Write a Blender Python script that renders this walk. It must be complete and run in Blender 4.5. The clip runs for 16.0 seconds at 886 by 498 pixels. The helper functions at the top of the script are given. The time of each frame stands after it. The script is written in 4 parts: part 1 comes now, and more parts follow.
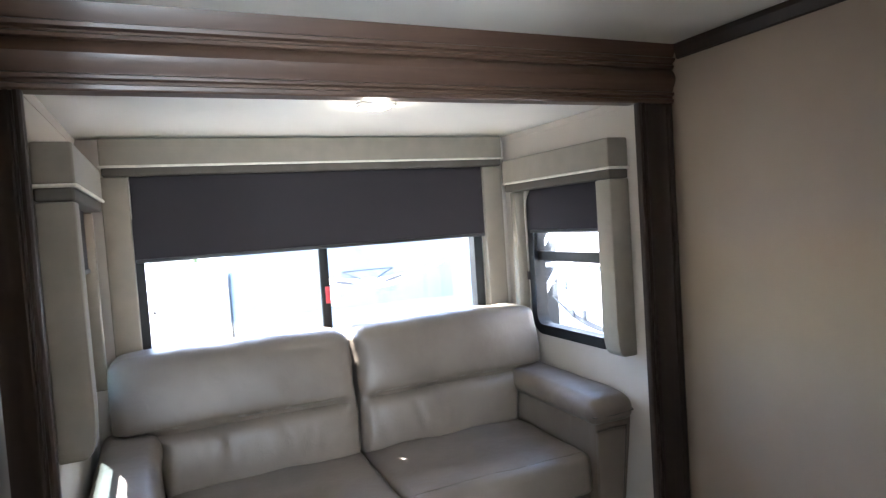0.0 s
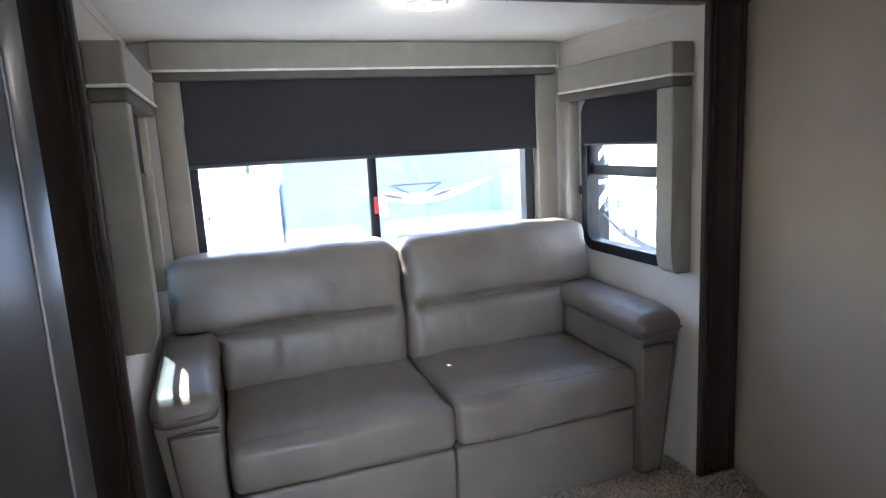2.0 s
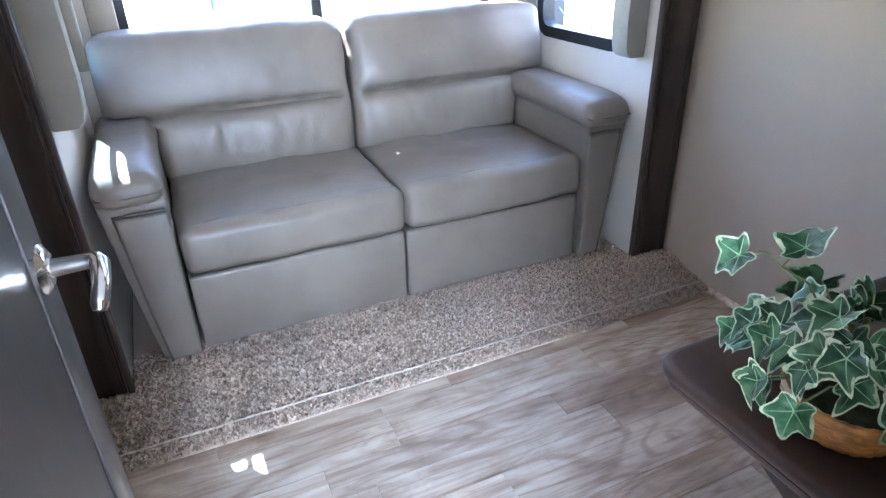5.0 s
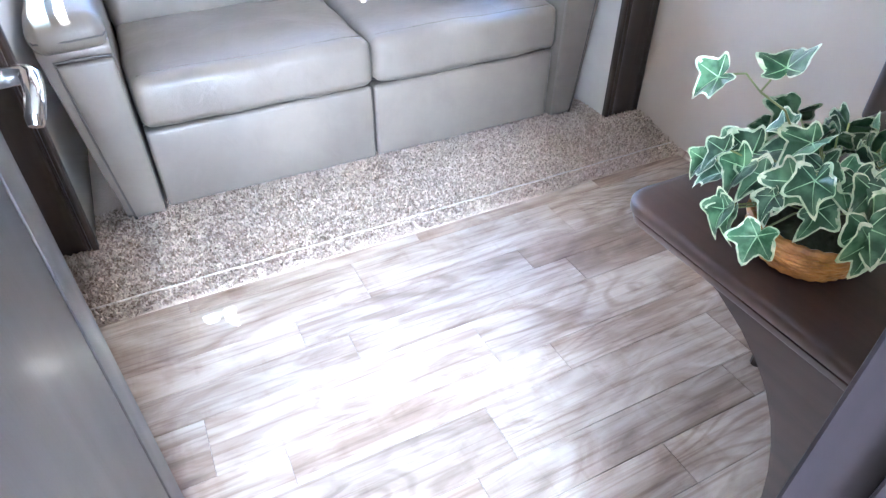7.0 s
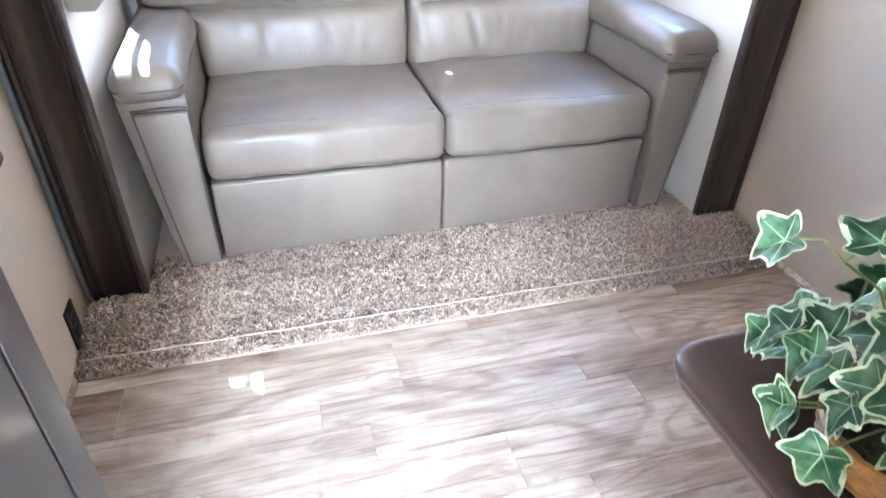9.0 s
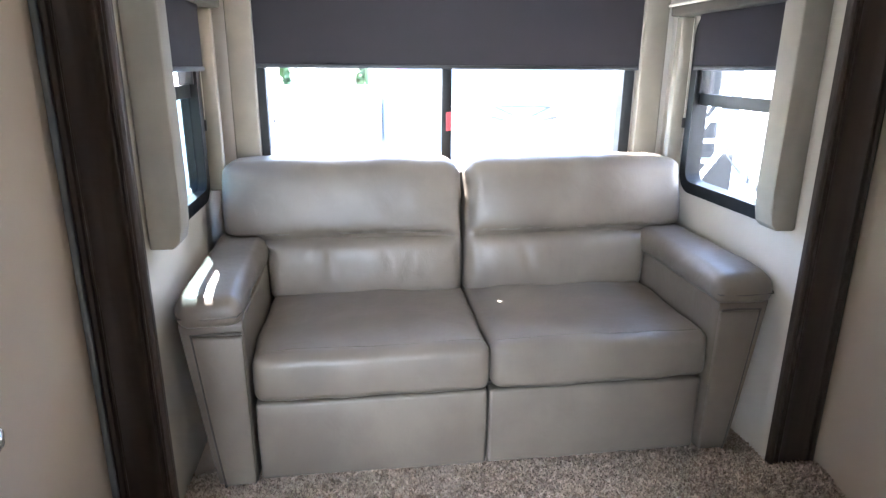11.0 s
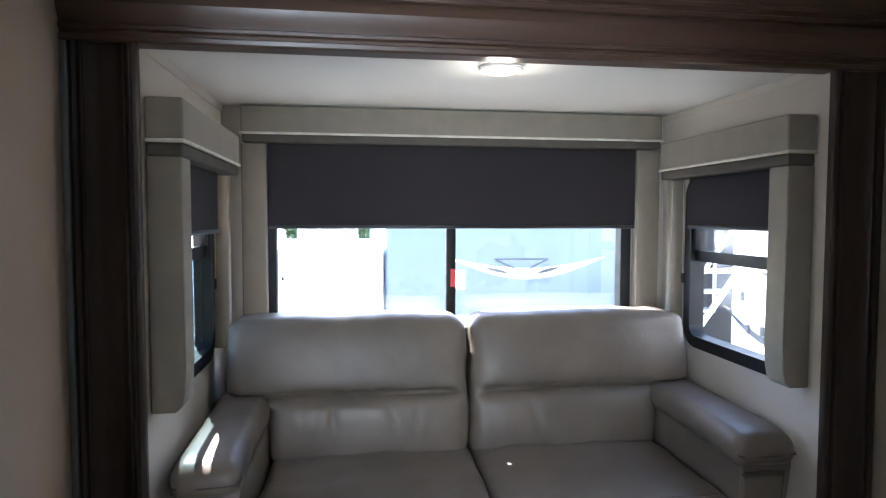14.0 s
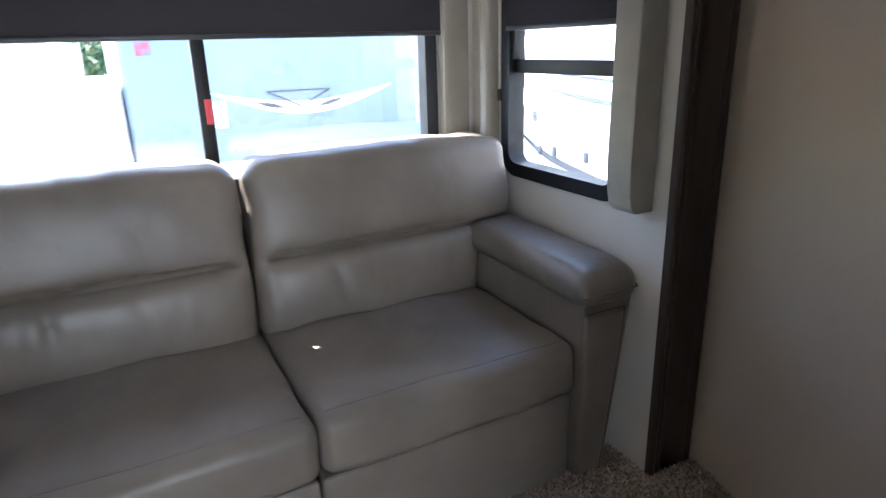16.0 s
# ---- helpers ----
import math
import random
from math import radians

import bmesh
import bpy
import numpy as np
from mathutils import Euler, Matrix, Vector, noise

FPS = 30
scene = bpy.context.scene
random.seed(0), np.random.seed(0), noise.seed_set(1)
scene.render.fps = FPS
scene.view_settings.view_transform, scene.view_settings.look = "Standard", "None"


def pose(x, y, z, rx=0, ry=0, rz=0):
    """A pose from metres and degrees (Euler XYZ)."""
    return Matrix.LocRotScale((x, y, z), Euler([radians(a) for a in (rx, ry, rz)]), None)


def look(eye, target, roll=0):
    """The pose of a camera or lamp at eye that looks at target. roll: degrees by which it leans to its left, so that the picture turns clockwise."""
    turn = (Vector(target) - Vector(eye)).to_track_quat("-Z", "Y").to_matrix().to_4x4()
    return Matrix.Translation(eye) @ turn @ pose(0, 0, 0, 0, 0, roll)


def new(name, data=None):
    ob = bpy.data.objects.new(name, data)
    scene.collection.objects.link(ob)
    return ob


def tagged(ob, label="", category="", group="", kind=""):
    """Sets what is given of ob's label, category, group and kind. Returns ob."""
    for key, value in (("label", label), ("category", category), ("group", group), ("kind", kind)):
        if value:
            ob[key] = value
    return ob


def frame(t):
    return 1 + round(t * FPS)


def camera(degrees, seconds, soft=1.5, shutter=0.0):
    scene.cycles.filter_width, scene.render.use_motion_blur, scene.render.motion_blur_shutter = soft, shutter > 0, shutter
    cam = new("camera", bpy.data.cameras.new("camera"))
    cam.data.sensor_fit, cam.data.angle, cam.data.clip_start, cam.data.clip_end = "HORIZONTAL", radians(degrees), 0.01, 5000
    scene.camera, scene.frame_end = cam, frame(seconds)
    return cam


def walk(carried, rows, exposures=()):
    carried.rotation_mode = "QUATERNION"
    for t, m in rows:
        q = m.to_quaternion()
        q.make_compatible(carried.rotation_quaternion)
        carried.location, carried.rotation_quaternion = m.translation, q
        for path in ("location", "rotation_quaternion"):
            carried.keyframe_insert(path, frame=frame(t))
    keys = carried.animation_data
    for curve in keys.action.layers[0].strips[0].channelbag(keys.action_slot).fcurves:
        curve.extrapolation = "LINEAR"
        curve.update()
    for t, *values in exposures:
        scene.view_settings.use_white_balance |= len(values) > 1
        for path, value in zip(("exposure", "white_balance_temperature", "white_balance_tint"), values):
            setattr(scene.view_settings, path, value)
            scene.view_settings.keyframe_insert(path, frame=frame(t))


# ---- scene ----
# The camera and its walk: seconds, eye, target, roll
cam = camera(71.2, 16.0, soft=1.3, shutter=0.2)
PATH = [
    (0, (0.227, 0.194, 1.408), (1.045, 2.016, 1.314), -3.8),
    (0.5, (0.244, 0.198, 1.422), (0.952, 2.065, 1.307), -4.0),
    (1, (0.238, 0.209, 1.406), (0.931, 2.079, 1.254), -3.4),
    (1.5, (0.234, 0.216, 1.392), (0.899, 2.088, 1.161), -3.2),
    (2, (0.232, 0.219, 1.379), (0.883, 2.078, 1.032), -3.1),
    (2.5, (0.236, 0.224, 1.365), (0.877, 2.062, 0.905), -2.9),
    (3, (0.231, 0.228, 1.351), (0.879, 2.039, 0.805), -2.2),
    (3.5, (0.227, 0.226, 1.331), (0.88, 2.007, 0.697), -1.8),
    (4, (0.222, 0.227, 1.318), (0.899, 1.96, 0.585), -1.6),
    (6.5, (0.221, 0.203, 1.234), (0.93, 1.649, 0.048), -0.7),
    (7, (0.221, 0.208, 1.222), (0.917, 1.599, -0.036), 0.0),
    (7.5, (0.227, 0.216, 1.217), (0.911, 1.588, -0.067), -0.2),
    (8, (0.268, 0.229, 1.214), (0.881, 1.619, -0.086), 0.3),
    (8.5, (0.338, 0.266, 1.215), (0.817, 1.746, -0.042), 0.8),
    (9, (0.389, 0.311, 1.223), (0.844, 1.905, 0.103), 1.2),
    (9.5, (0.435, 0.366, 1.254), (0.813, 2.066, 0.271), 1.4),
    (10, (0.479, 0.377, 1.294), (0.781, 2.161, 0.442), 0.6),
    (10.2, (0.491, 0.365, 1.302), (0.775, 2.181, 0.514), 0.5),
    (12.5, (0.499, 0.329, 1.368), (0.757, 2.295, 1.102), -0.0),
    (13, (0.49, 0.324, 1.37), (0.759, 2.298, 1.202), -0.2),
    (13.5, (0.481, 0.327, 1.388), (0.755, 2.305, 1.272), -0.3),
    (14, (0.467, 0.342, 1.364), (0.747, 2.32, 1.261), 0.1),
    (14.5, (0.476, 0.397, 1.363), (0.956, 2.332, 1.193), 0.1),
    (15, (0.5, 0.518, 1.332), (1.144, 2.386, 1.022), -0.8),
    (15.5, (0.535, 0.685, 1.31), (1.243, 2.492, 0.827), -0.7),
    (16, (0.592, 0.88, 1.281), (1.48, 2.56, 0.657), -1.6),
]
EXPOSURES = [(0.0, 0.78, 6150), (2.0, 0.52, 5700), (3.0, 0.82, 5400), (4.0, 1.2, 5200), (5.3, 2.0, 5200), (6.5, 2.75, 5200), (8.0, 2.70, 5250), (9.0, 2.60, 5650), (10.0, 2.55, 5850),
             (11.2, 1.3, 5950), (12.5, 0.45, 5950), (13.5, 0.2, 5950), (14.5, 0.15, 5950), (16.0, 0.25, 5900)]
BASE_EXPOSURE = 3.33
walk(cam, [(t, look(eye, target, roll)) for t, eye, target, roll in PATH], [(t, BASE_EXPOSURE + e, k, 10.5) for t, e, k in EXPOSURES])

# World and sun
SUN_WAY = Vector((0.195, -0.515, -0.80)).normalized()
SUN_FROM = -SUN_WAY
world = bpy.data.worlds.new("sky")
scene.world = world
world.use_nodes = True
wn = world.node_tree.nodes
sky = wn.new("ShaderNodeTexSky")
sky.sky_type, sky.sun_disc = "NISHITA", False
sky.sun_elevation = math.asin(SUN_FROM.z)
sky.sun_rotation = math.atan2(SUN_FROM.x, SUN_FROM.y)
world.node_tree.links.new(sky.outputs[0], wn["Background"].inputs[0])
wn["Background"].inputs[1].default_value = 0.15
sun = new("sun", bpy.data.lights.new("sun", "SUN"))
sun.data.energy, sun.data.angle, sun.data.color = 5.0, radians(0.5), (1.0, 0.97, 0.92)
sun.matrix_world = look((0, 10, 12), Vector((0, 10, 12)) + SUN_WAY)

# daylight from the wide opening of the room behind
day = new("doorway_daylight", bpy.data.lights.new("doorway_daylight", "AREA"))
day.data.shape, day.data.size, day.data.size_y = "RECTANGLE", 0.50, 1.1
day.data.energy, day.data.color = 4.2, (0.70, 0.85, 1.0)
day.matrix_world = look((-0.17, -1.40, 1.08), (0.45, 2.0, 0.70))


# ---- materials ----
def mat(name, color, rough=0.6, metal=0.0, color2=None, scale=8.0, stretch=(1, 1, 1), fine=120.0, bump=0.15, depth=0.002, spec=0.5,
        rough_var=0.12, detail=5.0, contrast=(0.35, 0.65), vary=0.0, sheen=0.0, coat=0.0):
    """A surface with a broad tone change, a fine grain in the relief and a varied gloss."""
    m = bpy.data.materials.new(name)
    m.use_nodes = True
    n, l = m.node_tree.nodes, m.node_tree.links
    b = n["Principled BSDF"]
    tc = n.new("ShaderNodeTexCoord")
    mp = n.new("ShaderNodeMapping")
    mp.inputs["Scale"].default_value = stretch
    l.new(tc.outputs["Object"], mp.inputs["Vector"])
    broad = n.new("ShaderNodeTexNoise")
    broad.inputs["Scale"].default_value, broad.inputs["Detail"].default_value = scale, detail
    l.new(mp.outputs[0], broad.inputs["Vector"])
    ramp = n.new("ShaderNodeValToRGB")
    ramp.color_ramp.elements[0].position, ramp.color_ramp.elements[1].position = contrast
    c2 = color2 or tuple(c * 0.8 for c in color)
    ramp.color_ramp.elements[0].color = (*c2, 1)
    ramp.color_ramp.elements[1].color = (*color, 1)
    l.new(broad.outputs["Fac"], ramp.inputs["Fac"])
    out = ramp.outputs[0]
    if vary:
        info = n.new("ShaderNodeObjectInfo")
        hsv = n.new("ShaderNodeHueSaturation")
        rng = n.new("ShaderNodeMapRange")
        rng.inputs["To Min"].default_value, rng.inputs["To Max"].default_value = 1 - vary, 1 + vary
        l.new(info.outputs["Random"], rng.inputs["Value"])
        l.new(rng.outputs[0], hsv.inputs["Value"])
        l.new(out, hsv.inputs["Color"])
        add = n.new("ShaderNodeVectorMath")
        mul = n.new("ShaderNodeMath")
        mul.operation = "MULTIPLY"
        mul.inputs[1].default_value = 37.0
        l.new(info.outputs["Random"], mul.inputs[0])
        l.new(tc.outputs["Object"], add.inputs[0])
        l.new(mul.outputs[0], add.inputs[1])
        l.new(add.outputs[0], mp.inputs["Vector"])
        out = hsv.outputs[0]
    l.new(out, b.inputs["Base Color"])
    grain = n.new("ShaderNodeTexNoise")
    grain.inputs["Scale"].default_value, grain.inputs["Detail"].default_value = fine, 3.0
    l.new(mp.outputs[0], grain.inputs["Vector"])
    bp = n.new("ShaderNodeBump")
    bp.inputs["Strength"].default_value, bp.inputs["Distance"].default_value = bump, depth
    l.new(grain.outputs["Fac"], bp.inputs["Height"])
    l.new(bp.outputs[0], b.inputs["Normal"])
    rr = n.new("ShaderNodeMapRange")
    rr.inputs["To Min"].default_value, rr.inputs["To Max"].default_value = rough - rough_var, rough + rough_var
    l.new(broad.outputs["Fac"], rr.inputs["Value"])
    l.new(rr.outputs[0], b.inputs["Roughness"])
    b.inputs["Metallic"].default_value = metal
    b.inputs["Specular IOR Level"].default_value = spec
    if sheen:
        b.inputs["Sheen Weight"].default_value = sheen
    if coat:
        b.inputs["Coat Weight"].default_value, b.inputs["Coat Roughness"].default_value = coat, 0.15
    return m


def wood(name, dark, light, rough, along="x", scale=3.0, vary=0.0, bump=0.08, coat=0.0):
    """Wood grain: long stretched streaks with cathedral waves, along one axis."""
    s = {"x": (0.22, 3.2, 3.2), "y": (3.2, 0.22, 3.2), "z": (3.2, 3.2, 0.22)}[along]
    m = mat(name, light, rough, 0.0, dark, scale, s, 60, bump, 0.001, 0.5, 0.08, 8.0, (0.3, 0.7), vary, 0.0, coat)
    n, l = m.node_tree.nodes, m.node_tree.links
    broad = [x for x in n if x.bl_idname == "ShaderNodeTexNoise"][0]
    broad.inputs["Distortion"].default_value = 1.6
    ramp = [x for x in n if x.bl_idname == "ShaderNodeValToRGB"][0]
    mid = ramp.color_ramp.elements.new(0.5)
    mid.color = (*[a * 0.45 + b * 0.55 for a, b in zip(dark, light)], 1)
    return m


def vinyl_plank():
    """Printed wood: pale boards with ragged brown drifts, thin dark grain, swirling rings and saw marks."""
    m = mat("vinyl_plank", (0.46, 0.38, 0.305), 0.46, 0.0, (0.23, 0.162, 0.115), 2.6, (1.3, 4.6, 4.6), 40, 0.08, 0.001, 0.4, 0.08, 8.0, (0.28, 0.62), 0.15)
    n, l = m.node_tree.nodes, m.node_tree.links
    b = n["Principled BSDF"]
    mp = [x for x in n if x.bl_idname == "ShaderNodeMapping"][0]
    broad = [x for x in n if x.bl_idname == "ShaderNodeTexNoise"][0]
    broad.inputs["Distortion"].default_value, broad.inputs["Roughness"].default_value = 1.4, 0.55

    def ink(fac, color, amount):
        """Multiply a printed mark over the colour so far."""
        lim, mix = n.new("ShaderNodeMath"), n.new("ShaderNodeMix")
        lim.operation, lim.inputs[1].default_value = "MULTIPLY", amount
        l.new(fac, lim.inputs[0])
        mix.data_type, mix.blend_type = "RGBA", "MULTIPLY"
        mix.inputs["B"].default_value = (*color, 1)
        l.new(b.inputs["Base Color"].links[0].from_socket, mix.inputs["A"])
        l.new(lim.outputs[0], mix.inputs["Factor"])
        l.new(mix.outputs["Result"], b.inputs["Base Color"])

    def field(scale, stretch, lo, hi, detail=4.0, distortion=0.0):
        st, tex, rng = n.new("ShaderNodeMapping"), n.new("ShaderNodeTexNoise"), n.new("ShaderNodeMapRange")
        st.inputs["Scale"].default_value = stretch
        l.new(mp.outputs[0], st.inputs["Vector"])
        tex.inputs["Scale"].default_value, tex.inputs["Detail"].default_value, tex.inputs["Distortion"].default_value = scale, detail, distortion
        l.new(st.outputs[0], tex.inputs["Vector"])
        rng.inputs["From Min"].default_value, rng.inputs["From Max"].default_value = lo, hi
        l.new(tex.outputs["Fac"], rng.inputs["Value"])
        return rng.outputs[0]
    ink(field(1.1, (0.8, 0.9, 0.9), 0.50, 0.66, 5.0, 0.8), (0.52, 0.42, 0.35), 0.75)
    ink(field(6.0, (0.30, 1.8, 1.8), 0.56, 0.70, 5.0, 0.8), (0.55, 0.46, 0.39), 0.45)
    ink(field(3.0, (9.0, 0.6, 0.6), 0.58, 0.72, 2.0), (0.72, 0.66, 0.60), 0.35)
    ink(field(14.0, (0.10, 1.5, 1.5), 0.52, 0.68, 4.0, 0.4), (0.55, 0.46, 0.40), 0.55)
    ink(field(4.0, (1.0, 1.3, 1.3), 0.62, 0.70, 6.0, 1.2), (0.42, 0.33, 0.27), 0.35)
    times, sine, gated = n.new("ShaderNodeMath"), n.new("ShaderNodeMath"), n.new("ShaderNodeMath")
    times.operation, times.inputs[1].default_value = "MULTIPLY", 95.0
    l.new(field(1.0, (0.75, 0.75, 0.75), 0.0, 1.0, 1.5, 0.7), times.inputs[0])
    sine.operation = "SINE"
    l.new(times.outputs[0], sine.inputs[0])
    rng = n.new("ShaderNodeMapRange")
    rng.inputs["From Min"].default_value, rng.inputs["From Max"].default_value = 0.25, 1.0
    l.new(sine.outputs[0], rng.inputs["Value"])
    gated.operation = "MULTIPLY"
    l.new(rng.outputs[0], gated.inputs[0])
    l.new(field(0.9, (1.0, 0.5, 0.5), 0.46, 0.62, 3.0), gated.inputs[1])
    ink(gated.outputs[0], (0.50, 0.41, 0.34), 0.5)
    return m


def leather(name, color, color2, rough=0.42):
    """Faux leather: cells of pebble grain and soft creases under a dull sheen."""
    m = mat(name, color, rough, 0.0, color2, 5.0, (1, 1, 1), 420, 0.22, 0.0010, 0.46, 0.06)
    n, l = m.node_tree.nodes, m.node_tree.links
    b = n["Principled BSDF"]
    tc = [x for x in n if x.bl_idname == "ShaderNodeTexCoord"][0]
    crease = n.new("ShaderNodeTexNoise")
    crease.inputs["Scale"].default_value, crease.inputs["Detail"].default_value, crease.inputs["Distortion"].default_value = 15.0, 8.0, 1.2
    l.new(tc.outputs["Object"], crease.inputs["Vector"])
    bp2 = n.new("ShaderNodeBump")
    bp2.inputs["Strength"].default_value, bp2.inputs["Distance"].default_value = 0.18, 0.010
    l.new(crease.outputs["Fac"], bp2.inputs["Height"])
    first = [x for x in n if x.bl_idname == "ShaderNodeBump"][0]
    l.new(first.outputs[0], bp2.inputs["Normal"])
    l.new(bp2.outputs[0], b.inputs["Normal"])
    return m


def glow(name, color, strength):
    m = bpy.data.materials.new(name)
    m.use_nodes = True
    b = m.node_tree.nodes["Principled BSDF"]
    b.inputs["Base Color"].default_value = (*color, 1)
    b.inputs["Emission Color"].default_value = (*color, 1)
    b.inputs["Emission Strength"].default_value = strength
    return m


def pane_glass(name, tint=(1, 1, 1), clear=0.92):
    """Thin window glass: mostly clear, with a faint mirror."""
    m = bpy.data.materials.new(name)
    m.use_nodes = True
    n, l = m.node_tree.nodes, m.node_tree.links
    n.remove(n["Principled BSDF"])
    mix, tr, gl = n.new("ShaderNodeMixShader"), n.new("ShaderNodeBsdfTransparent"), n.new("ShaderNodeBsdfGlossy")
    tr.inputs["Color"].default_value = (*tint, 1)
    gl.inputs["Roughness"].default_value = 0.02
    mix.inputs[0].default_value = 1 - clear
    l.new(tr.outputs[0], mix.inputs[1])
    l.new(gl.outputs[0], mix.inputs[2])
    l.new(mix.outputs[0], n["Material Output"].inputs["Surface"])
    return m


WALLPAPER = mat("taupe_wallpaper", (0.45, 0.362, 0.278), 0.62, 0, (0.415, 0.33, 0.252), 3.0, (1, 1, 1), 160, 0.12, 0.0015)
SLIDE_WALL = mat("pale_wallpaper", (0.56, 0.51, 0.445), 0.6, 0, (0.515, 0.465, 0.405), 3.0, (1, 1, 1), 160, 0.12, 0.0015)
CEILING = mat("white_ceiling_panel", (0.80, 0.79, 0.74), 0.55, 0, (0.76, 0.75, 0.70), 2.0, (1, 1, 1), 220, 0.1, 0.001)
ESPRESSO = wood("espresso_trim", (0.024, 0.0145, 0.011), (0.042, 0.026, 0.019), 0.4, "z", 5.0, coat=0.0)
# header wood lightened against the posts: doorway light put into its base colour
ESPRESSO_LIT = wood("lit_espresso_trim", (0.072, 0.040, 0.026), (0.098, 0.056, 0.036), 0.40, "x", 9.0, coat=0.08)
DOOR_WOOD = wood("dark_door_laminate", (0.034, 0.028, 0.026), (0.052, 0.044, 0.041), 0.36, "z", 3.0, coat=0.12)
TABLE_WOOD = wood("dark_table_laminate", (0.032, 0.017, 0.013), (0.060, 0.033, 0.025), 0.34, "y", 5.0, coat=0.15)
ESPRESSO.node_tree.nodes["Principled BSDF"].inputs["Specular IOR Level"].default_value = 0.45
JAMB_WOOD = wood("dark_jamb_laminate", (0.014, 0.011, 0.012), (0.022, 0.017, 0.018), 0.5, "z", 5.0)
JAMB_WOOD.node_tree.nodes["Principled BSDF"].inputs["Specular IOR Level"].default_value = 0.12
PLANK = vinyl_plank()
JOINT = mat("plank_joint", (0.17, 0.135, 0.11), 0.7)
SOFA = leather("taupe_leather", (0.138, 0.111, 0.086), (0.108, 0.086, 0.067), 0.45)
SOFA_SEAM = leather("taupe_stitching", (0.115, 0.092, 0.070), (0.090, 0.071, 0.054), 0.5)
# darker leather copy: piping colour, and shade painted into seams and gaps
SOFA_DARK = leather("shaded_leather_and_piping", (0.062, 0.051, 0.041), (0.048, 0.039, 0.031), 0.45)
FABRIC = mat("taupe_padded_fabric", (0.245, 0.216, 0.172), 0.8, 0, (0.215, 0.190, 0.151), 12, (1, 1, 1), 500, 0.35, 0.0012, 0.3, sheen=0.2)
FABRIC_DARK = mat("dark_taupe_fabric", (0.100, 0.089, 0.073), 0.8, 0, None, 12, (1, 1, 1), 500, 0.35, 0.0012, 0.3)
WELT = mat("cream_piping", (0.72, 0.68, 0.58), 0.6, 0, None, 20, (1, 1, 1), 300, 0.2)
SHADE = mat("charcoal_blackout_cloth", (0.022, 0.018, 0.0205), 0.8, 0, (0.018, 0.015, 0.0175), 6, (1, 1, 1), 900, 0.3, 0.0006, 0.3)
BLACK = mat("black_window_frame", (0.006, 0.006, 0.0065), 0.5, 0, (0.009, 0.009, 0.0095), 15, (1, 1, 1), 300, 0.08, 0.002, 0.25)
PLASTIC_BLACK = mat("black_plastic", (0.020, 0.018, 0.017), 0.45)
RUBBER = mat("grey_seal", (0.20, 0.215, 0.23), 0.55)
CHROME = mat("chrome", (0.82, 0.80, 0.78), 0.12, 1.0, (0.75, 0.73, 0.71), 20, (1, 1, 1), 50, 0.01, 0.001, 0.5, 0.05)
CLEAR = pane_glass("clear_glass")
TINTED = pane_glass("screened_glass", (0.45, 0.52, 0.54), 0.9)
def paper():
    m = bpy.data.materials.new("white_paper")
    m.use_nodes = True
    n, l = m.node_tree.nodes, m.node_tree.links
    mix, tl = n.new("ShaderNodeMixShader"), n.new("ShaderNodeBsdfTranslucent")
    tl.inputs["Color"].default_value = (0.85, 0.85, 0.83, 1)
    n["Principled BSDF"].inputs["Base Color"].default_value = (0.85, 0.85, 0.83, 1)
    mix.inputs[0].default_value = 0.7
    l.new(n["Principled BSDF"].outputs[0], mix.inputs[1])
    l.new(tl.outputs[0], mix.inputs[2])
    l.new(mix.outputs[0], n["Material Output"].inputs["Surface"])
    return m


PAPER = paper()
RED_TAG = mat("red_tag", (0.62, 0.05, 0.06), 0.45)
WICKER = mat("wicker", (0.48, 0.22, 0.055), 0.36, 0, (0.24, 0.092, 0.022), 60, (1, 1, 1), 300, 0.2, 0.001, 0.5, 0.06, contrast=(0.3, 0.7))
RIDGE_CORD = mat("carpet_binding", (0.58, 0.50, 0.42), 0.85, 0, (0.46, 0.39, 0.325), 60)
LEAF = mat("ivy_green", (0.014, 0.062, 0.020), 0.38, 0, (0.080, 0.165, 0.080), 3.0, (1, 1, 1), 90, 0.25, 0.001, 0.5, contrast=(0.38, 0.56), vary=0.4)
LEAF_RIM = mat("ivy_cream_margin", (0.62, 0.62, 0.44), 0.42, 0, (0.26, 0.36, 0.20), 5, (1, 1, 1), 90, 0.2)
LEAF_VEIN = mat("ivy_pale_vein", (0.36, 0.50, 0.30), 0.45, 0, (0.26, 0.42, 0.22), 30)
STEM = mat("ivy_stem", (0.22, 0.24, 0.08), 0.5)
SOIL = mat("dark_moss", (0.060, 0.062, 0.030), 0.9, 0, None, 40, (1, 1, 1), 80, 0.8, 0.01)
WHITE_TRIM = mat("white_light_trim", (0.80, 0.79, 0.76), 0.35)
LAMP_GLOW = glow("lamp_lens", (1.0, 0.93, 0.80), 2.2)
GROUND = mat("grey_gravel", (0.42, 0.41, 0.39), 0.9, 0, (0.33, 0.32, 0.305), 3.0, (1, 1, 1), 60, 0.6, 0.01)
GEL_WHITE = mat("white_gelcoat", (0.82, 0.83, 0.83), 0.3, 0, (0.79, 0.80, 0.80), 1.5, (1, 1, 1), 60, 0.03)
GEL_GREY = mat("blue_grey_gelcoat", (0.150, 0.205, 0.258), 0.3, 0, (0.130, 0.178, 0.226), 1.5, (1, 1, 1), 60, 0.03)
DECAL = mat("dark_decal", (0.055, 0.06, 0.07), 0.4)
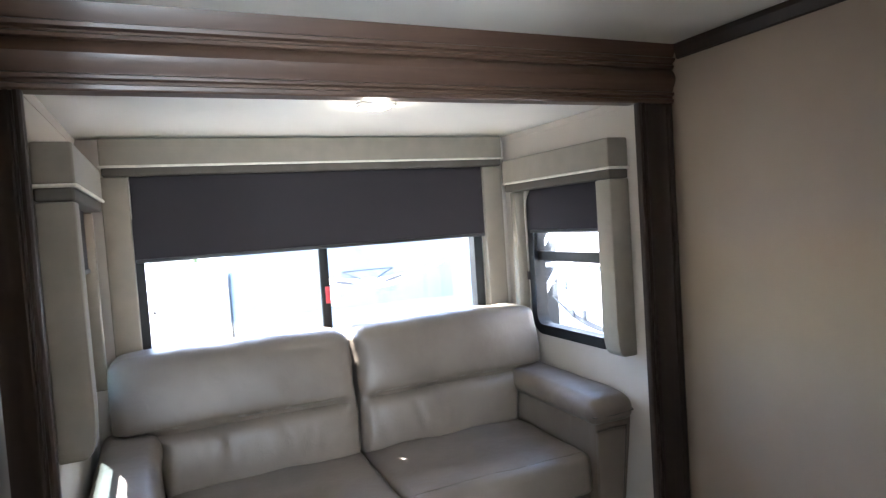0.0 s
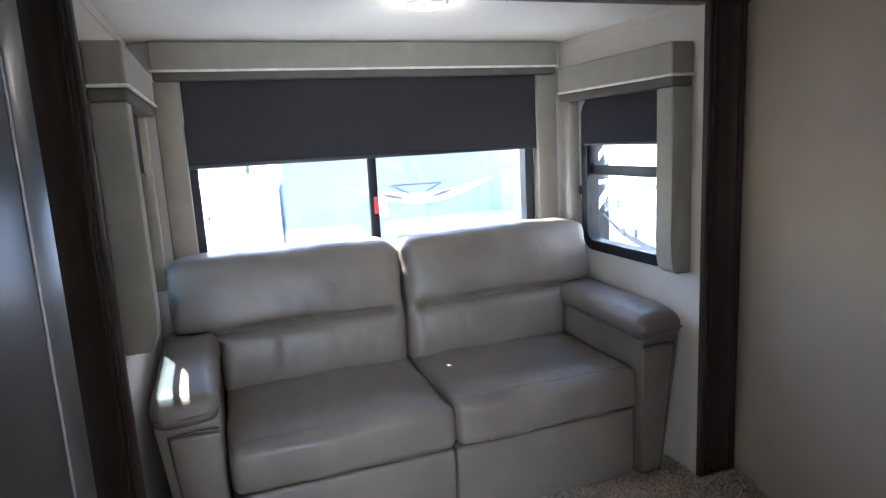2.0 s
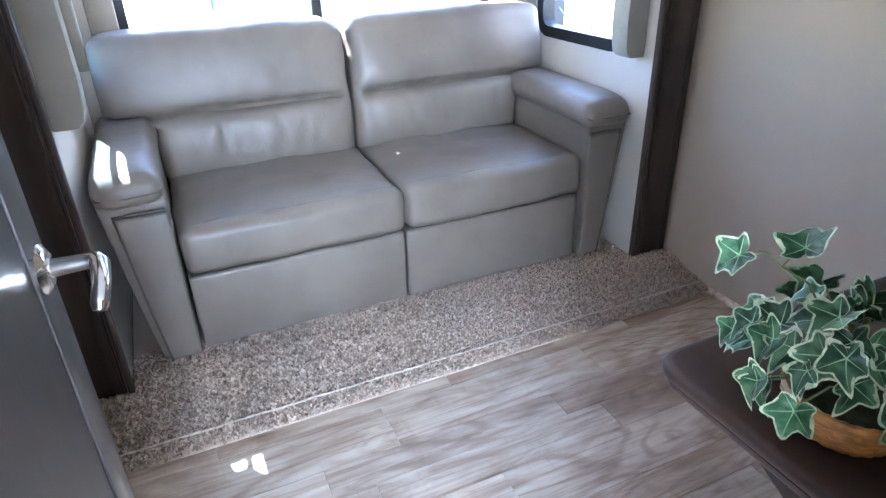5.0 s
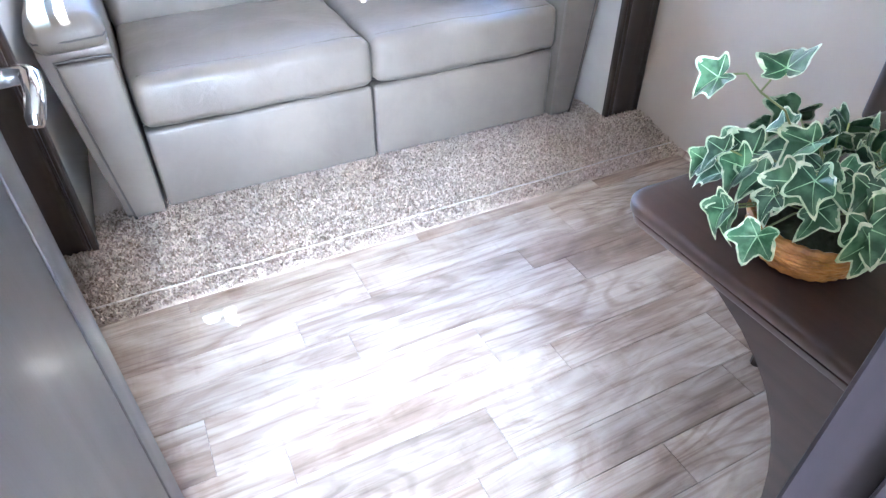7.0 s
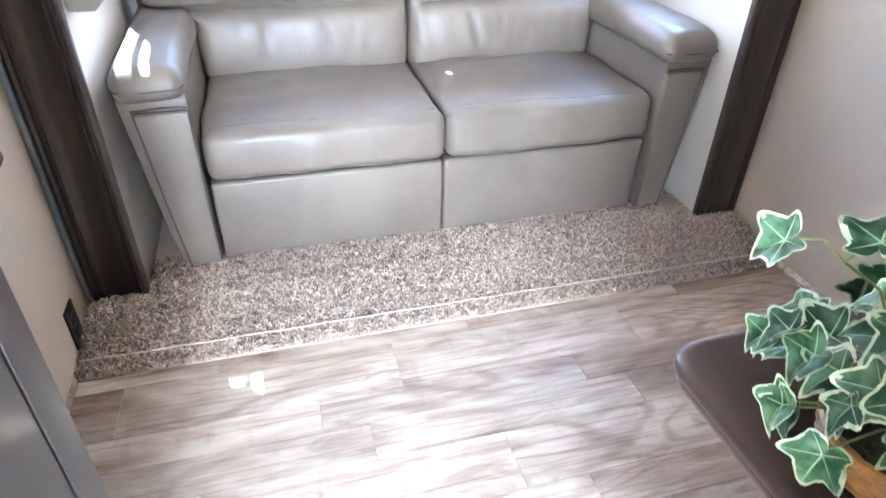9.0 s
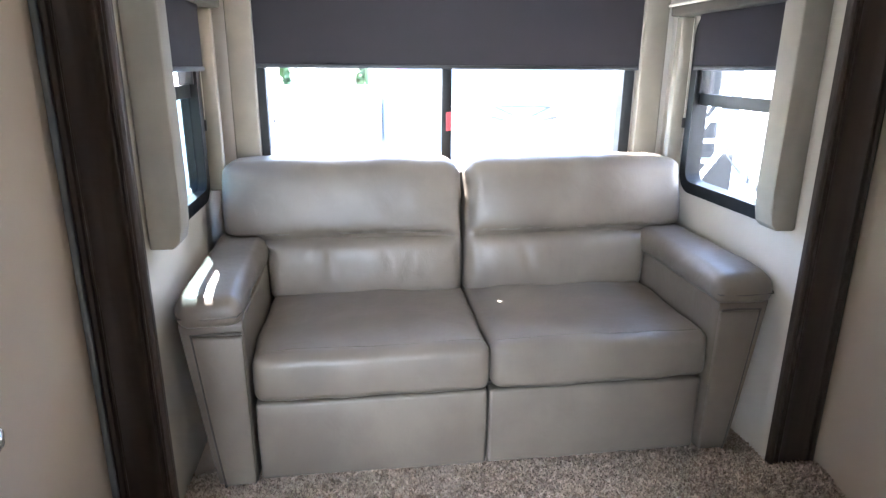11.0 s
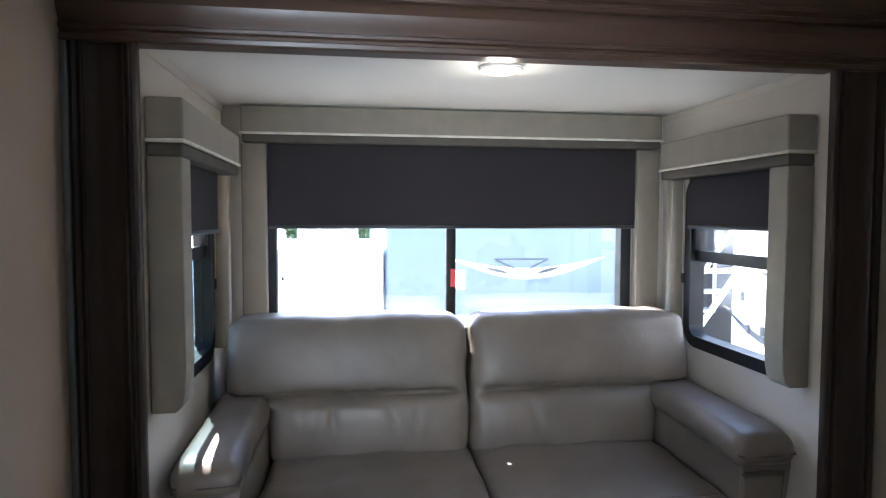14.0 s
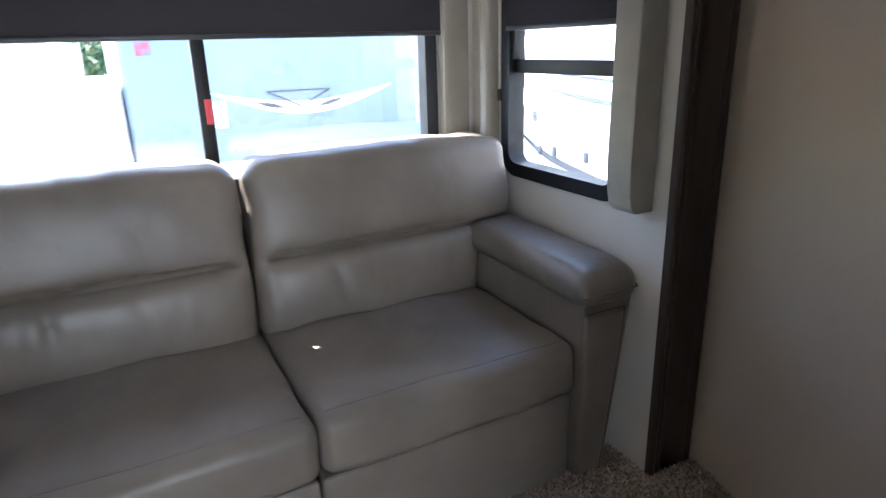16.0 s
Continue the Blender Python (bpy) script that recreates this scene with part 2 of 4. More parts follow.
DECAL_MID = mat("grey_decal", (0.13, 0.14, 0.15), 0.4)
DECAL_BLUE = mat("blue_sticker", (0.10, 0.13, 0.35), 0.4, 0, (0.40, 0.06, 0.08), 9.0, contrast=(0.45, 0.55))
CHARCOAL = mat("charcoal_panel", (0.022, 0.023, 0.025), 0.7, spec=0.2)
METAL = mat("galvanised_metal", (0.42, 0.43, 0.43), 0.4, 0.8)
CHAIR_PAD = leather("dark_brown_leather", (0.060, 0.042, 0.036), (0.048, 0.034, 0.028), 0.4)
SOCKET = mat("brown_socket_plate", (0.028, 0.018, 0.014), 0.4)
FOLIAGE = mat("tree_leaves", (0.06, 0.11, 0.035), 0.6, 0, (0.04, 0.08, 0.025), 8)
BARK = mat("bark", (0.10, 0.075, 0.055), 0.9, 0, None, 10, (1, 1, 0.3), 40, 0.6, 0.01)


def carpet_mat():
    m = mat("speckled_carpet", (0.54, 0.43, 0.335), 0.95, 0, (0.15, 0.122, 0.10), 150, (1, 1, 1), 260, 0.7, 0.004, 0.15, 0.03, 2.0, (0.36, 0.62))
    n, l = m.node_tree.nodes, m.node_tree.links
    b = n["Principled BSDF"]
    geo, mixer, rnd = n.new("ShaderNodeNewGeometry"), n.new("ShaderNodeMix"), n.new("ShaderNodeValToRGB")
    mixer.data_type = "RGBA"
    mixer.inputs["Factor"].default_value = 0.9
    rnd.color_ramp.elements[0].color, rnd.color_ramp.elements[1].color = (0.285, 0.207, 0.157, 1), (0.57, 0.45, 0.355, 1)
    rnd.color_ramp.elements[0].position, rnd.color_ramp.elements[1].position = 0.12, 0.88
    l.new(geo.outputs["Random Per Island"], rnd.inputs["Fac"])
    old = b.inputs["Base Color"].links[0].from_socket
    l.new(old, mixer.inputs["A"])
    l.new(rnd.outputs[0], mixer.inputs["B"])
    l.new(mixer.outputs["Result"], b.inputs["Base Color"])
    return m


CARPET = carpet_mat()


# ---- shapes: each gives (vertices, faces) ----
def block(x0, x1, y0, y1, z0, z1, bevel=0.0, seg=2):
    bm = bmesh.new()
    bmesh.ops.create_cube(bm, size=1)
    for v in bm.verts:
        v.co = Vector(((x0 + x1) / 2 + v.co.x * (x1 - x0), (y0 + y1) / 2 + v.co.y * (y1 - y0), (z0 + z1) / 2 + v.co.z * (z1 - z0)))
    if bevel:
        bmesh.ops.bevel(bm, geom=bm.edges[:], offset=bevel, segments=seg, profile=0.5, affect="EDGES")
    return taken(bm)


def taken(bm):
    bm.verts.index_update()
    g = ([tuple(v.co) for v in bm.verts], [tuple(v.index for v in f.verts) for f in bm.faces])
    bm.free()
    return g


def moved(g, f):
    return ([tuple(f(Vector(v))) for v in g[0]], g[1])


def prism(profile, axis, a, b):
    """A closed outline of (u, v) drawn out along an axis: x takes (y, z), y takes (x, z), z takes (x, y)."""
    def at(u, v, w):
        return {"x": (w, u, v), "y": (u, w, v), "z": (u, v, w)}[axis]
    n = len(profile)
    verts = [at(u, v, a) for u, v in profile] + [at(u, v, b) for u, v in profile]
    faces = [tuple(range(n)), tuple(range(2 * n - 1, n - 1, -1))] + [(i, n + i, n + (i + 1) % n, (i + 1) % n) for i in range(n)]
    bm = bmesh.new()
    vs = [bm.verts.new(v) for v in verts]
    for f in faces:
        bm.faces.new([vs[i] for i in f])
    bmesh.ops.recalc_face_normals(bm, faces=bm.faces[:])
    return taken(bm)


def tube(points, radius, seg=8, closed=False):
    """A round bar along points; radius may be a number or one for each point."""
    pts = [Vector(p) for p in points]
    n = len(pts)
    rad = radius if isinstance(radius, (list, tuple)) else [radius] * n
    verts, faces = [], []
    side = None
    for i, p in enumerate(pts):
        ahead = pts[(i + 1) % n] - p if closed or i < n - 1 else p - pts[i - 1]
        back = p - pts[i - 1] if closed or i > 0 else ahead
        way = (ahead.normalized() + back.normalized()).normalized()
        if side is None:
            side = way.orthogonal().normalized()
        side = (side - way * side.dot(way)).normalized()
        up = way.cross(side)
        verts += [tuple(p + rad[i] * (math.cos(a) * side + math.sin(a) * up)) for a in (2 * math.pi * k / seg for k in range(seg))]
    for i in range(n if closed else n - 1):
        j = (i + 1) % n
        faces += [(i * seg + k, i * seg + (k + 1) % seg, j * seg + (k + 1) % seg, j * seg + k) for k in range(seg)]
    if not closed:
        faces += [tuple(range(seg))[::-1], tuple(range((n - 1) * seg, n * seg))]
    return verts, faces


def lathe(profile, centre, seg=24):
    """(radius, height) pairs turned round a vertical line."""
    cx, cy, cz = centre
    verts = [(cx + r * math.cos(2 * math.pi * k / seg), cy + r * math.sin(2 * math.pi * k / seg), cz + z) for r, z in profile for k in range(seg)]
    faces = [(i * seg + k, i * seg + (k + 1) % seg, (i + 1) * seg + (k + 1) % seg, (i + 1) * seg + k) for i in range(len(profile) - 1) for k in range(seg)]
    return verts, faces


def cushion(x0, x1, y0, y1, z0, z1, r=0.04, puff=(0, 0, 0), step=0.035, wrinkle=0.0, freq=7.0, seed=0.0):
    """A stuffed box: rounded edges, bulging faces and slight creases."""
    c = Vector(((x0 + x1) / 2, (y0 + y1) / 2, (z0 + z1) / 2))
    h = Vector(((x1 - x0) / 2, (y1 - y0) / 2, (z1 - z0) / 2))
    r = min(r, min(h) * 0.999)
    axes = []
    for a in range(3):
        inner = h[a] - r
        m = max(2, int(2 * inner / step))
        axes.append([-h[a] + r * k / 5 for k in range(5)] + [-inner + 2 * inner * k / m for k in range(m + 1)] + [inner + r * k / 5 for k in range(1, 6)])
    verts, faces, index = [], [], {}

    def vert(p):
        key = tuple(round(v, 5) for v in p)
        if key not in index:
            index[key] = len(verts)
            p = Vector(p)
            core = Vector([max(-(h[a] - r), min(h[a] - r, p[a])) for a in range(3)])
            off = p - core
            q = core + off.normalized() * r if off.length > 1e-9 else p
            u = [q[a] / h[a] for a in range(3)]
            for a in range(3):
                if puff[a]:
                    o, w = [k for k in range(3) if k != a]
                    q[a] += puff[a] * u[a] * max(0, 1 - u[o] ** 4) * max(0, 1 - u[w] ** 4)
            w = c + q
            if wrinkle:
                k = noise.noise(Vector((w.x * freq + seed, w.y * freq, w.z * freq))) + 0.5 * noise.noise(Vector((w.x * freq * 3 + seed, w.y * freq * 2, w.z * freq * 2)))
                w += off.normalized() * wrinkle * k if off.length > 1e-9 else Vector()
            verts.append(tuple(w))
        return index[key]

    for a in range(3):
        o, w = [k for k in range(3) if k != a]
        for s in (-1, 1):
            for i in range(len(axes[o]) - 1):
                for j in range(len(axes[w]) - 1):
                    quad = []
                    for di, dj in ((0, 0), (1, 0), (1, 1), (0, 1)):
                        p = [0, 0, 0]
                        p[a], p[o], p[w] = s * h[a], axes[o][i + di], axes[w][j + dj]
                        quad.append(vert(p))
                    if (s > 0) == (a == 1):
                        quad.reverse()
                    faces.append(tuple(quad))
    return verts, faces


def outline(u0, u1, v0, v1, r, seg=6):
    """A rounded rectangle, anticlockwise."""
    pts = []
    for cu, cv, a0 in ((u1 - r, v1 - r, 0), (u0 + r, v1 - r, 90), (u0 + r, v0 + r, 180), (u1 - r, v0 + r, 270)):
        pts += [(cu + r * math.cos(radians(a0 + 90 * k / seg)), cv + r * math.sin(radians(a0 + 90 * k / seg))) for k in range(seg + 1)]
    return pts


def ring(outer, inner, axis, a, b):
    """A frame between two outlines with the same count of points, from a to b along an axis."""
    def at(u, v, w):
        return {"x": (w, u, v), "y": (u, w, v), "z": (u, v, w)}[axis]
    n = len(outer)
    verts = [at(u, v, w) for w in (a, b) for line in (outer, inner) for u, v in line]
    faces = []
    for i in range(n):
        j = (i + 1) % n
        faces += [(i, j, n + j, n + i), (2 * n + i, 3 * n + i, 3 * n + j, 2 * n + j), (i, 2 * n + i, 2 * n + j, j), (n + i, n + j, 3 * n + j, 3 * n + i)]
    return verts, faces


def joined(*gs):
    verts, faces = [], []
    for v, f in gs:
        faces += [tuple(i + len(verts) for i in q) for q in f]
        verts += list(v)
    return verts, faces


def mesh_of(name, g, *materials, smooth=False):
    me = bpy.data.meshes.new(name)
    me.from_pydata(g[0], [], g[1])
    bm = bmesh.new()
    bm.from_mesh(me)
    bmesh.ops.recalc_face_normals(bm, faces=bm.faces[:])
    bm.to_mesh(me)
    bm.free()
    for m in materials:
        me.materials.append(m)
    if smooth:
        me.shade_smooth()
        me.set_sharp_from_angle(angle=radians(38))
    return me


def structure(name, g, m, label, category):
    return tagged(new(name, mesh_of(name, g, m)), label, category, "", "structure")


BASE = {}


def thing(name, base, label, category, group=""):
    ob = new(name)
    ob.location = base
    ob.empty_display_size = 0.05
    BASE[ob] = Vector(base)
    return tagged(ob, label, category, group)


def part(name, g, m, parent, label="", smooth=True):
    """One mesh of a thing or of a part, given in the world's places."""
    base = BASE[parent]
    ob = new(name, mesh_of(name, moved(g, lambda v: v - base), *(m if isinstance(m, (list, tuple)) else (m,)), smooth=smooth))
    ob.parent = parent
    BASE[ob] = base
    return tagged(ob, label)


# ---- the plan ----
WALL_L, WALL_R = -0.222, 1.975          # the room's side walls
SLIDE_L, SLIDE_R = -0.06, 1.815         # the alcove's side walls
BACK, FRONT = 2.92, 1.94                # the alcove's window wall; the face of the trim round its opening
CEIL, SLIDE_CEIL, LIP = 1.988, 1.803, 1.779
SLIDE_FLOOR = 0.06
T = 0.05
REAR = -1.45
PART_Y0, PART_Y1, JAMB_X = 0.20, 0.325, 0.62   # the partition that the doorway stands in


def wall_with_hole(axis, a, b, u0, u1, v0, v1, hole):
    """A wall from a to b along its axis, over (u, v), with a square hole."""
    p0, p1, q0, q1 = hole
    return ring([(u1, v1), (u0, v1), (u0, v0), (u1, v0)], [(p1, q1), (p0, q1), (p0, q0), (p1, q0)], axis, a, b)


WIN_B = (0.115, 1.660, 0.80, 1.52)       # window wall: x0, x1, z0, z1
WIN_S = (2.11, 2.715, 0.845, 1.53)       # side windows: y0, y1, z0, z1
structure("wall_slide_back", wall_with_hole("y", BACK, BACK + T, SLIDE_L - T, SLIDE_R + T, -0.2, SLIDE_CEIL + 0.06, (WIN_B[0] + 0.012, WIN_B[1] - 0.012, WIN_B[2] + 0.012, WIN_B[3] - 0.012)), SLIDE_WALL, "pale papered wall round the wide sliding window", "wall")
structure("wall_slide_left", wall_with_hole("x", SLIDE_L - T, SLIDE_L, FRONT + 0.015, BACK, -0.2, SLIDE_CEIL, (WIN_S[0] + 0.012, WIN_S[1] - 0.012, WIN_S[2] + 0.012, WIN_S[3] - 0.012)), SLIDE_WALL, "pale papered side wall of the alcove with a window", "wall")
structure("wall_slide_right", wall_with_hole("x", SLIDE_R, SLIDE_R + T, FRONT + 0.015, BACK, -0.2, SLIDE_CEIL, (WIN_S[0] + 0.012, WIN_S[1] - 0.012, WIN_S[2] + 0.012, WIN_S[3] - 0.012)), SLIDE_WALL, "pale papered side wall of the alcove with a window", "wall")
structure("ceiling_slide", block(SLIDE_L - T, SLIDE_R + T, FRONT + 0.05, BACK, SLIDE_CEIL, SLIDE_CEIL + 0.06), CEILING, "plain white ceiling panel over the alcove", "ceiling")
structure("wall_left", block(WALL_L - T, WALL_L, PART_Y1, FRONT + 0.05, -0.05, CEIL), WALLPAPER, "plain taupe papered wall", "wall")
structure("wall_right", block(WALL_R, WALL_R + T, PART_Y1, FRONT + 0.05, -0.05, CEIL), WALLPAPER, "plain taupe papered wall", "wall")
structure("ceiling", joined(block(WALL_L - 1.25, WALL_R + T, REAR - T, PART_Y1, CEIL, CEIL + 0.06), block(WALL_L - T, WALL_R + T, PART_Y1, FRONT + 0.05, CEIL, CEIL + 0.06)), CEILING, "plain off-white ceiling panel", "ceiling")
structure("wall_front_left", block(WALL_L - T, SLIDE_L - T, FRONT + 0.05, FRONT + 0.10, -0.2, CEIL), WALLPAPER, "narrow wall behind the opening trim", "wall")
structure("wall_front_right", block(SLIDE_R + T, WALL_R + T, FRONT + 0.05, FRONT + 0.10, -0.2, CEIL), WALLPAPER, "narrow wall behind the opening trim", "wall")
structure("wall_front_top", block(SLIDE_L - T, SLIDE_R + T, FRONT + 0.02, FRONT + 0.0495, SLIDE_CEIL, CEIL), WALLPAPER, "narrow wall above the opening", "wall")
# the partition with the doorway, and the room behind
structure("wall_partition", joined(block(JAMB_X + 0.03, WALL_R, PART_Y0, PART_Y1, 0.0, CEIL), block(-0.045, JAMB_X + 0.03, PART_Y0, PART_Y1, 1.90, CEIL)), WALLPAPER, "plain taupe partition beside the doorway", "wall")
structure("wall_partition_left", block(WALL_L - 1.2, -0.045, PART_Y0, PART_Y1, 0.0, CEIL), WALLPAPER, "plain taupe partition beside the doorway", "wall")
structure("wall_rear_left", block(WALL_L - 1.25, WALL_L - 1.2, REAR, PART_Y1, 0.0, CEIL), WALLPAPER, "plain taupe wall of the next room", "wall")
structure("wall_rear_right", block(WALL_R, WALL_R + T, REAR, PART_Y1, 0.0, CEIL), WALLPAPER, "plain taupe wall of the next room", "wall")
REAR_WIN = (-1.10, 0.50, 0.15, 1.86)
structure("wall_rear", wall_with_hole("y", REAR - T, REAR, WALL_L - 1.25, WALL_R + T, -0.05, CEIL, REAR_WIN), WALLPAPER, "wall of the next room with a wide opening", "wall")


# ---- trim round the alcove's opening ----
def post_trim(name, x0, x1, label):
    """An upright fluted casing: a hollowed face between beads, fixed on the end of the alcove wall."""
    w = x1 - x0
    prof = [(0, 0.0), (0.003, -0.006), (0.010, -0.009), (0.018, -0.006), (0.021, 0.001), (0.026, 0.001), (0.029, -0.005), (0.034, -0.005), (0.046, 0.004), (w / 2 - 0.015, 0.009), (w / 2 + 0.015, 0.009),
            (w - 0.046, 0.004), (w - 0.034, -0.005), (w - 0.029, -0.005), (w - 0.026, 0.001), (w - 0.021, 0.001), (w - 0.018, -0.006), (w - 0.010, -0.009), (w - 0.003, -0.006), (w, 0.0), (w, 0.0145), (0, 0.0145)]
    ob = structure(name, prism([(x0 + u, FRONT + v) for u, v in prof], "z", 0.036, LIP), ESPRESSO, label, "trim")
    ob.data.shade_smooth()
    ob.data.set_sharp_from_angle(angle=radians(25))
    return ob


post_trim("trim_post_left", -0.205, -0.050, "dark espresso fluted wooden casing beside the alcove")
post_trim("trim_post_right", 1.808, 1.973, "dark espresso fluted wooden casing beside the alcove")
HEADER = [(FRONT + 0.0485, LIP), (FRONT - 0.004, LIP), (FRONT - 0.012, LIP + 0.004), (FRONT - 0.014, LIP + 0.014), (FRONT - 0.006, LIP + 0.018), (FRONT - 0.006, LIP + 0.026),
          (FRONT - 0.015, LIP + 0.030), (FRONT - 0.016, LIP + 0.038), (FRONT - 0.007, LIP + 0.043), (FRONT - 0.012, LIP + 0.055), (FRONT - 0.022, LIP + 0.072), (FRONT - 0.026, LIP + 0.088),
          (FRONT - 0.022, LIP + 0.104), (FRONT - 0.012, LIP + 0.118), (FRONT - 0.008, LIP + 0.122), (FRONT - 0.018, LIP + 0.126), (FRONT - 0.022, LIP + 0.134), (FRONT - 0.014, LIP + 0.139),
          (FRONT - 0.014, LIP + 0.145), (FRONT - 0.026, LIP + 0.150), (FRONT - 0.028, LIP + 0.160), (FRONT - 0.018, LIP + 0.165), (FRONT - 0.030, LIP + 0.190), (FRONT - 0.036, CEIL - 0.001), (FRONT + 0.018, CEIL - 0.001), (FRONT + 0.018, LIP + 0.03), (FRONT + 0.0485, LIP + 0.03)]
head = structure("trim_header", prism(HEADER, "x", WALL_L + 0.001, WALL_R - 0.001), ESPRESSO_LIT, "dark moulded wooden header across the alcove", "trim")
head.data.shade_smooth()
head.data.set_sharp_from_angle(angle=radians(25))
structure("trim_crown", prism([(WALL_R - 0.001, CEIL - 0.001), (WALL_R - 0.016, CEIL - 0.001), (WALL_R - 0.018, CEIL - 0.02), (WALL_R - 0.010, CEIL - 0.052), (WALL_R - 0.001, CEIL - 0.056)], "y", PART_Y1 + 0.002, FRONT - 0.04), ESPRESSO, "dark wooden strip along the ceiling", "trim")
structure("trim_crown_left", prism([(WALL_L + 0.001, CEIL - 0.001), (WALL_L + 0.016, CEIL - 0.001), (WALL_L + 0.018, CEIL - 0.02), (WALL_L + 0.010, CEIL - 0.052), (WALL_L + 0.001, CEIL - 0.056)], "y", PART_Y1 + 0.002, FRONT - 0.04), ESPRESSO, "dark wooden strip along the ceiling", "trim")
structure("trim_alcove_cove_left", prism([(SLIDE_L + 0.001, SLIDE_CEIL - 0.001), (SLIDE_L + 0.010, SLIDE_CEIL - 0.001), (SLIDE_L + 0.003, SLIDE_CEIL - 0.024), (SLIDE_L + 0.001, SLIDE_CEIL - 0.024)], "y", FRONT + 0.051, BACK - 0.001), SLIDE_WALL, "slim pale trim under the alcove ceiling", "trim")
structure("trim_alcove_cove_right", prism([(SLIDE_R - 0.001, SLIDE_CEIL - 0.001), (SLIDE_R - 0.010, SLIDE_CEIL - 0.001), (SLIDE_R - 0.003, SLIDE_CEIL - 0.024), (SLIDE_R - 0.001, SLIDE_CEIL - 0.024)], "y", FRONT + 0.051, BACK - 0.001), SLIDE_WALL, "slim pale trim under the alcove ceiling", "trim")
structure("trim_seal_left", block(WALL_L + 0.001, -0.206, FRONT - 0.012, FRONT + 0.045, 0.03, LIP, 0.004), RUBBER, "blue-grey seal strip between wall and casing", "trim")
structure("trim_doorway_right", joined(block(JAMB_X, JAMB_X + 0.028, PART_Y0 - 0.012, PART_Y1 + 0.012, 0.0, 1.90, 0.005), block(JAMB_X + 0.029, JAMB_X + 0.09, PART_Y1 + 0.0005, PART_Y1 + 0.014, 0.0, 1.90, 0.004), block(JAMB_X + 0.029, JAMB_X + 0.09, PART_Y0 - 0.014, PART_Y0 - 0.0005, 0.0, 1.90, 0.004)), JAMB_WOOD, "dark wooden jamb of the doorway", "trim")
structure("trim_door_stop", block(JAMB_X - 0.012, JAMB_X - 0.0005, PART_Y0 + 0.045, PART_Y0 + 0.082, 0.006, 1.895, 0.003), JAMB_WOOD, "dark wooden stop strip on the doorway jamb", "trim")
structure("trim_doorway_left", joined(block(-0.044, -0.018, PART_Y0 - 0.012, PART_Y1 + 0.012, 0.0, 1.90, 0.005)), JAMB_WOOD, "dark wooden jamb of the doorway", "trim")
structure("baseboard_right", prism([(WALL_R - 0.001, 0.006), (WALL_R - 0.016, 0.006), (WALL_R - 0.014, 0.018), (WALL_R - 0.006, 0.026), (WALL_R - 0.001, 0.028)], "y", PART_Y1 + 0.03, FRONT - 0.012), PLANK, "slim wood-look moulding along the floor", "baseboard")
structure("baseboard_left", prism([(WALL_L + 0.001, 0.006), (WALL_L + 0.012, 0.006), (WALL_L + 0.010, 0.016), (WALL_L + 0.001, 0.022)], "y", PART_Y1 + 0.03, FRONT - 0.014), PLANK, "slim wood-look moulding along the floor", "baseboard")


# ---- windows ----
def back_window():
    x0, x1, z0, z1 = WIN_B
    w = thing("window_1", ((x0 + x1) / 2, BACK, z0), "wide sliding window in a black metal frame", "window")
    w["kind"] = "structure"
    o, i = outline(x0, x1, z0, z1, 0.05), outline(x0 + 0.035, x1 - 0.045, z0 + 0.032, z1 - 0.032, 0.03)
    part("window_frame", ring(o, i, "y", BACK - 0.012, BACK + 0.045), BLACK, w)
    mx = 0.868
    part("mullion", block(mx - 0.021, mx + 0.019, BACK + 0.004, BACK + 0.036, z0 + 0.033, z1 - 0.033, 0.003), BLACK, w)
    p = part("pane", block(x0 + 0.034, mx - 0.022, BACK + 0.014, BACK + 0.018, z0 + 0.031, z1 - 0.031), CLEAR, w, "clear glass pane")
    p.visible_shadow = False
    p = part("pane", block(mx + 0.020, x1 - 0.044, BACK + 0.022, BACK + 0.026, z0 + 0.031, z1 - 0.031), CLEAR, w, "clear glass pane")
    p.visible_shadow = False
    part("latch_tag", block(mx - 0.004, mx + 0.016, BACK - 0.003, BACK + 0.003, 1.07, 1.145, 0.002), RED_TAG, w, "red latch tag")
    part("sticker", block(mx + 0.024, mx + 0.062, BACK + 0.0195, BACK + 0.0215, 1.055, 1.135), PAPER, w, "white paper sticker")
    part("vent_latch", joined(lathe([(0, -0.004), (0.006, -0.002), (0.006, 0.003), (0.002, 0.012), (0, 0.013)], (0.172, BACK + 0.006, 1.108), 10)), PLASTIC_BLACK, w)


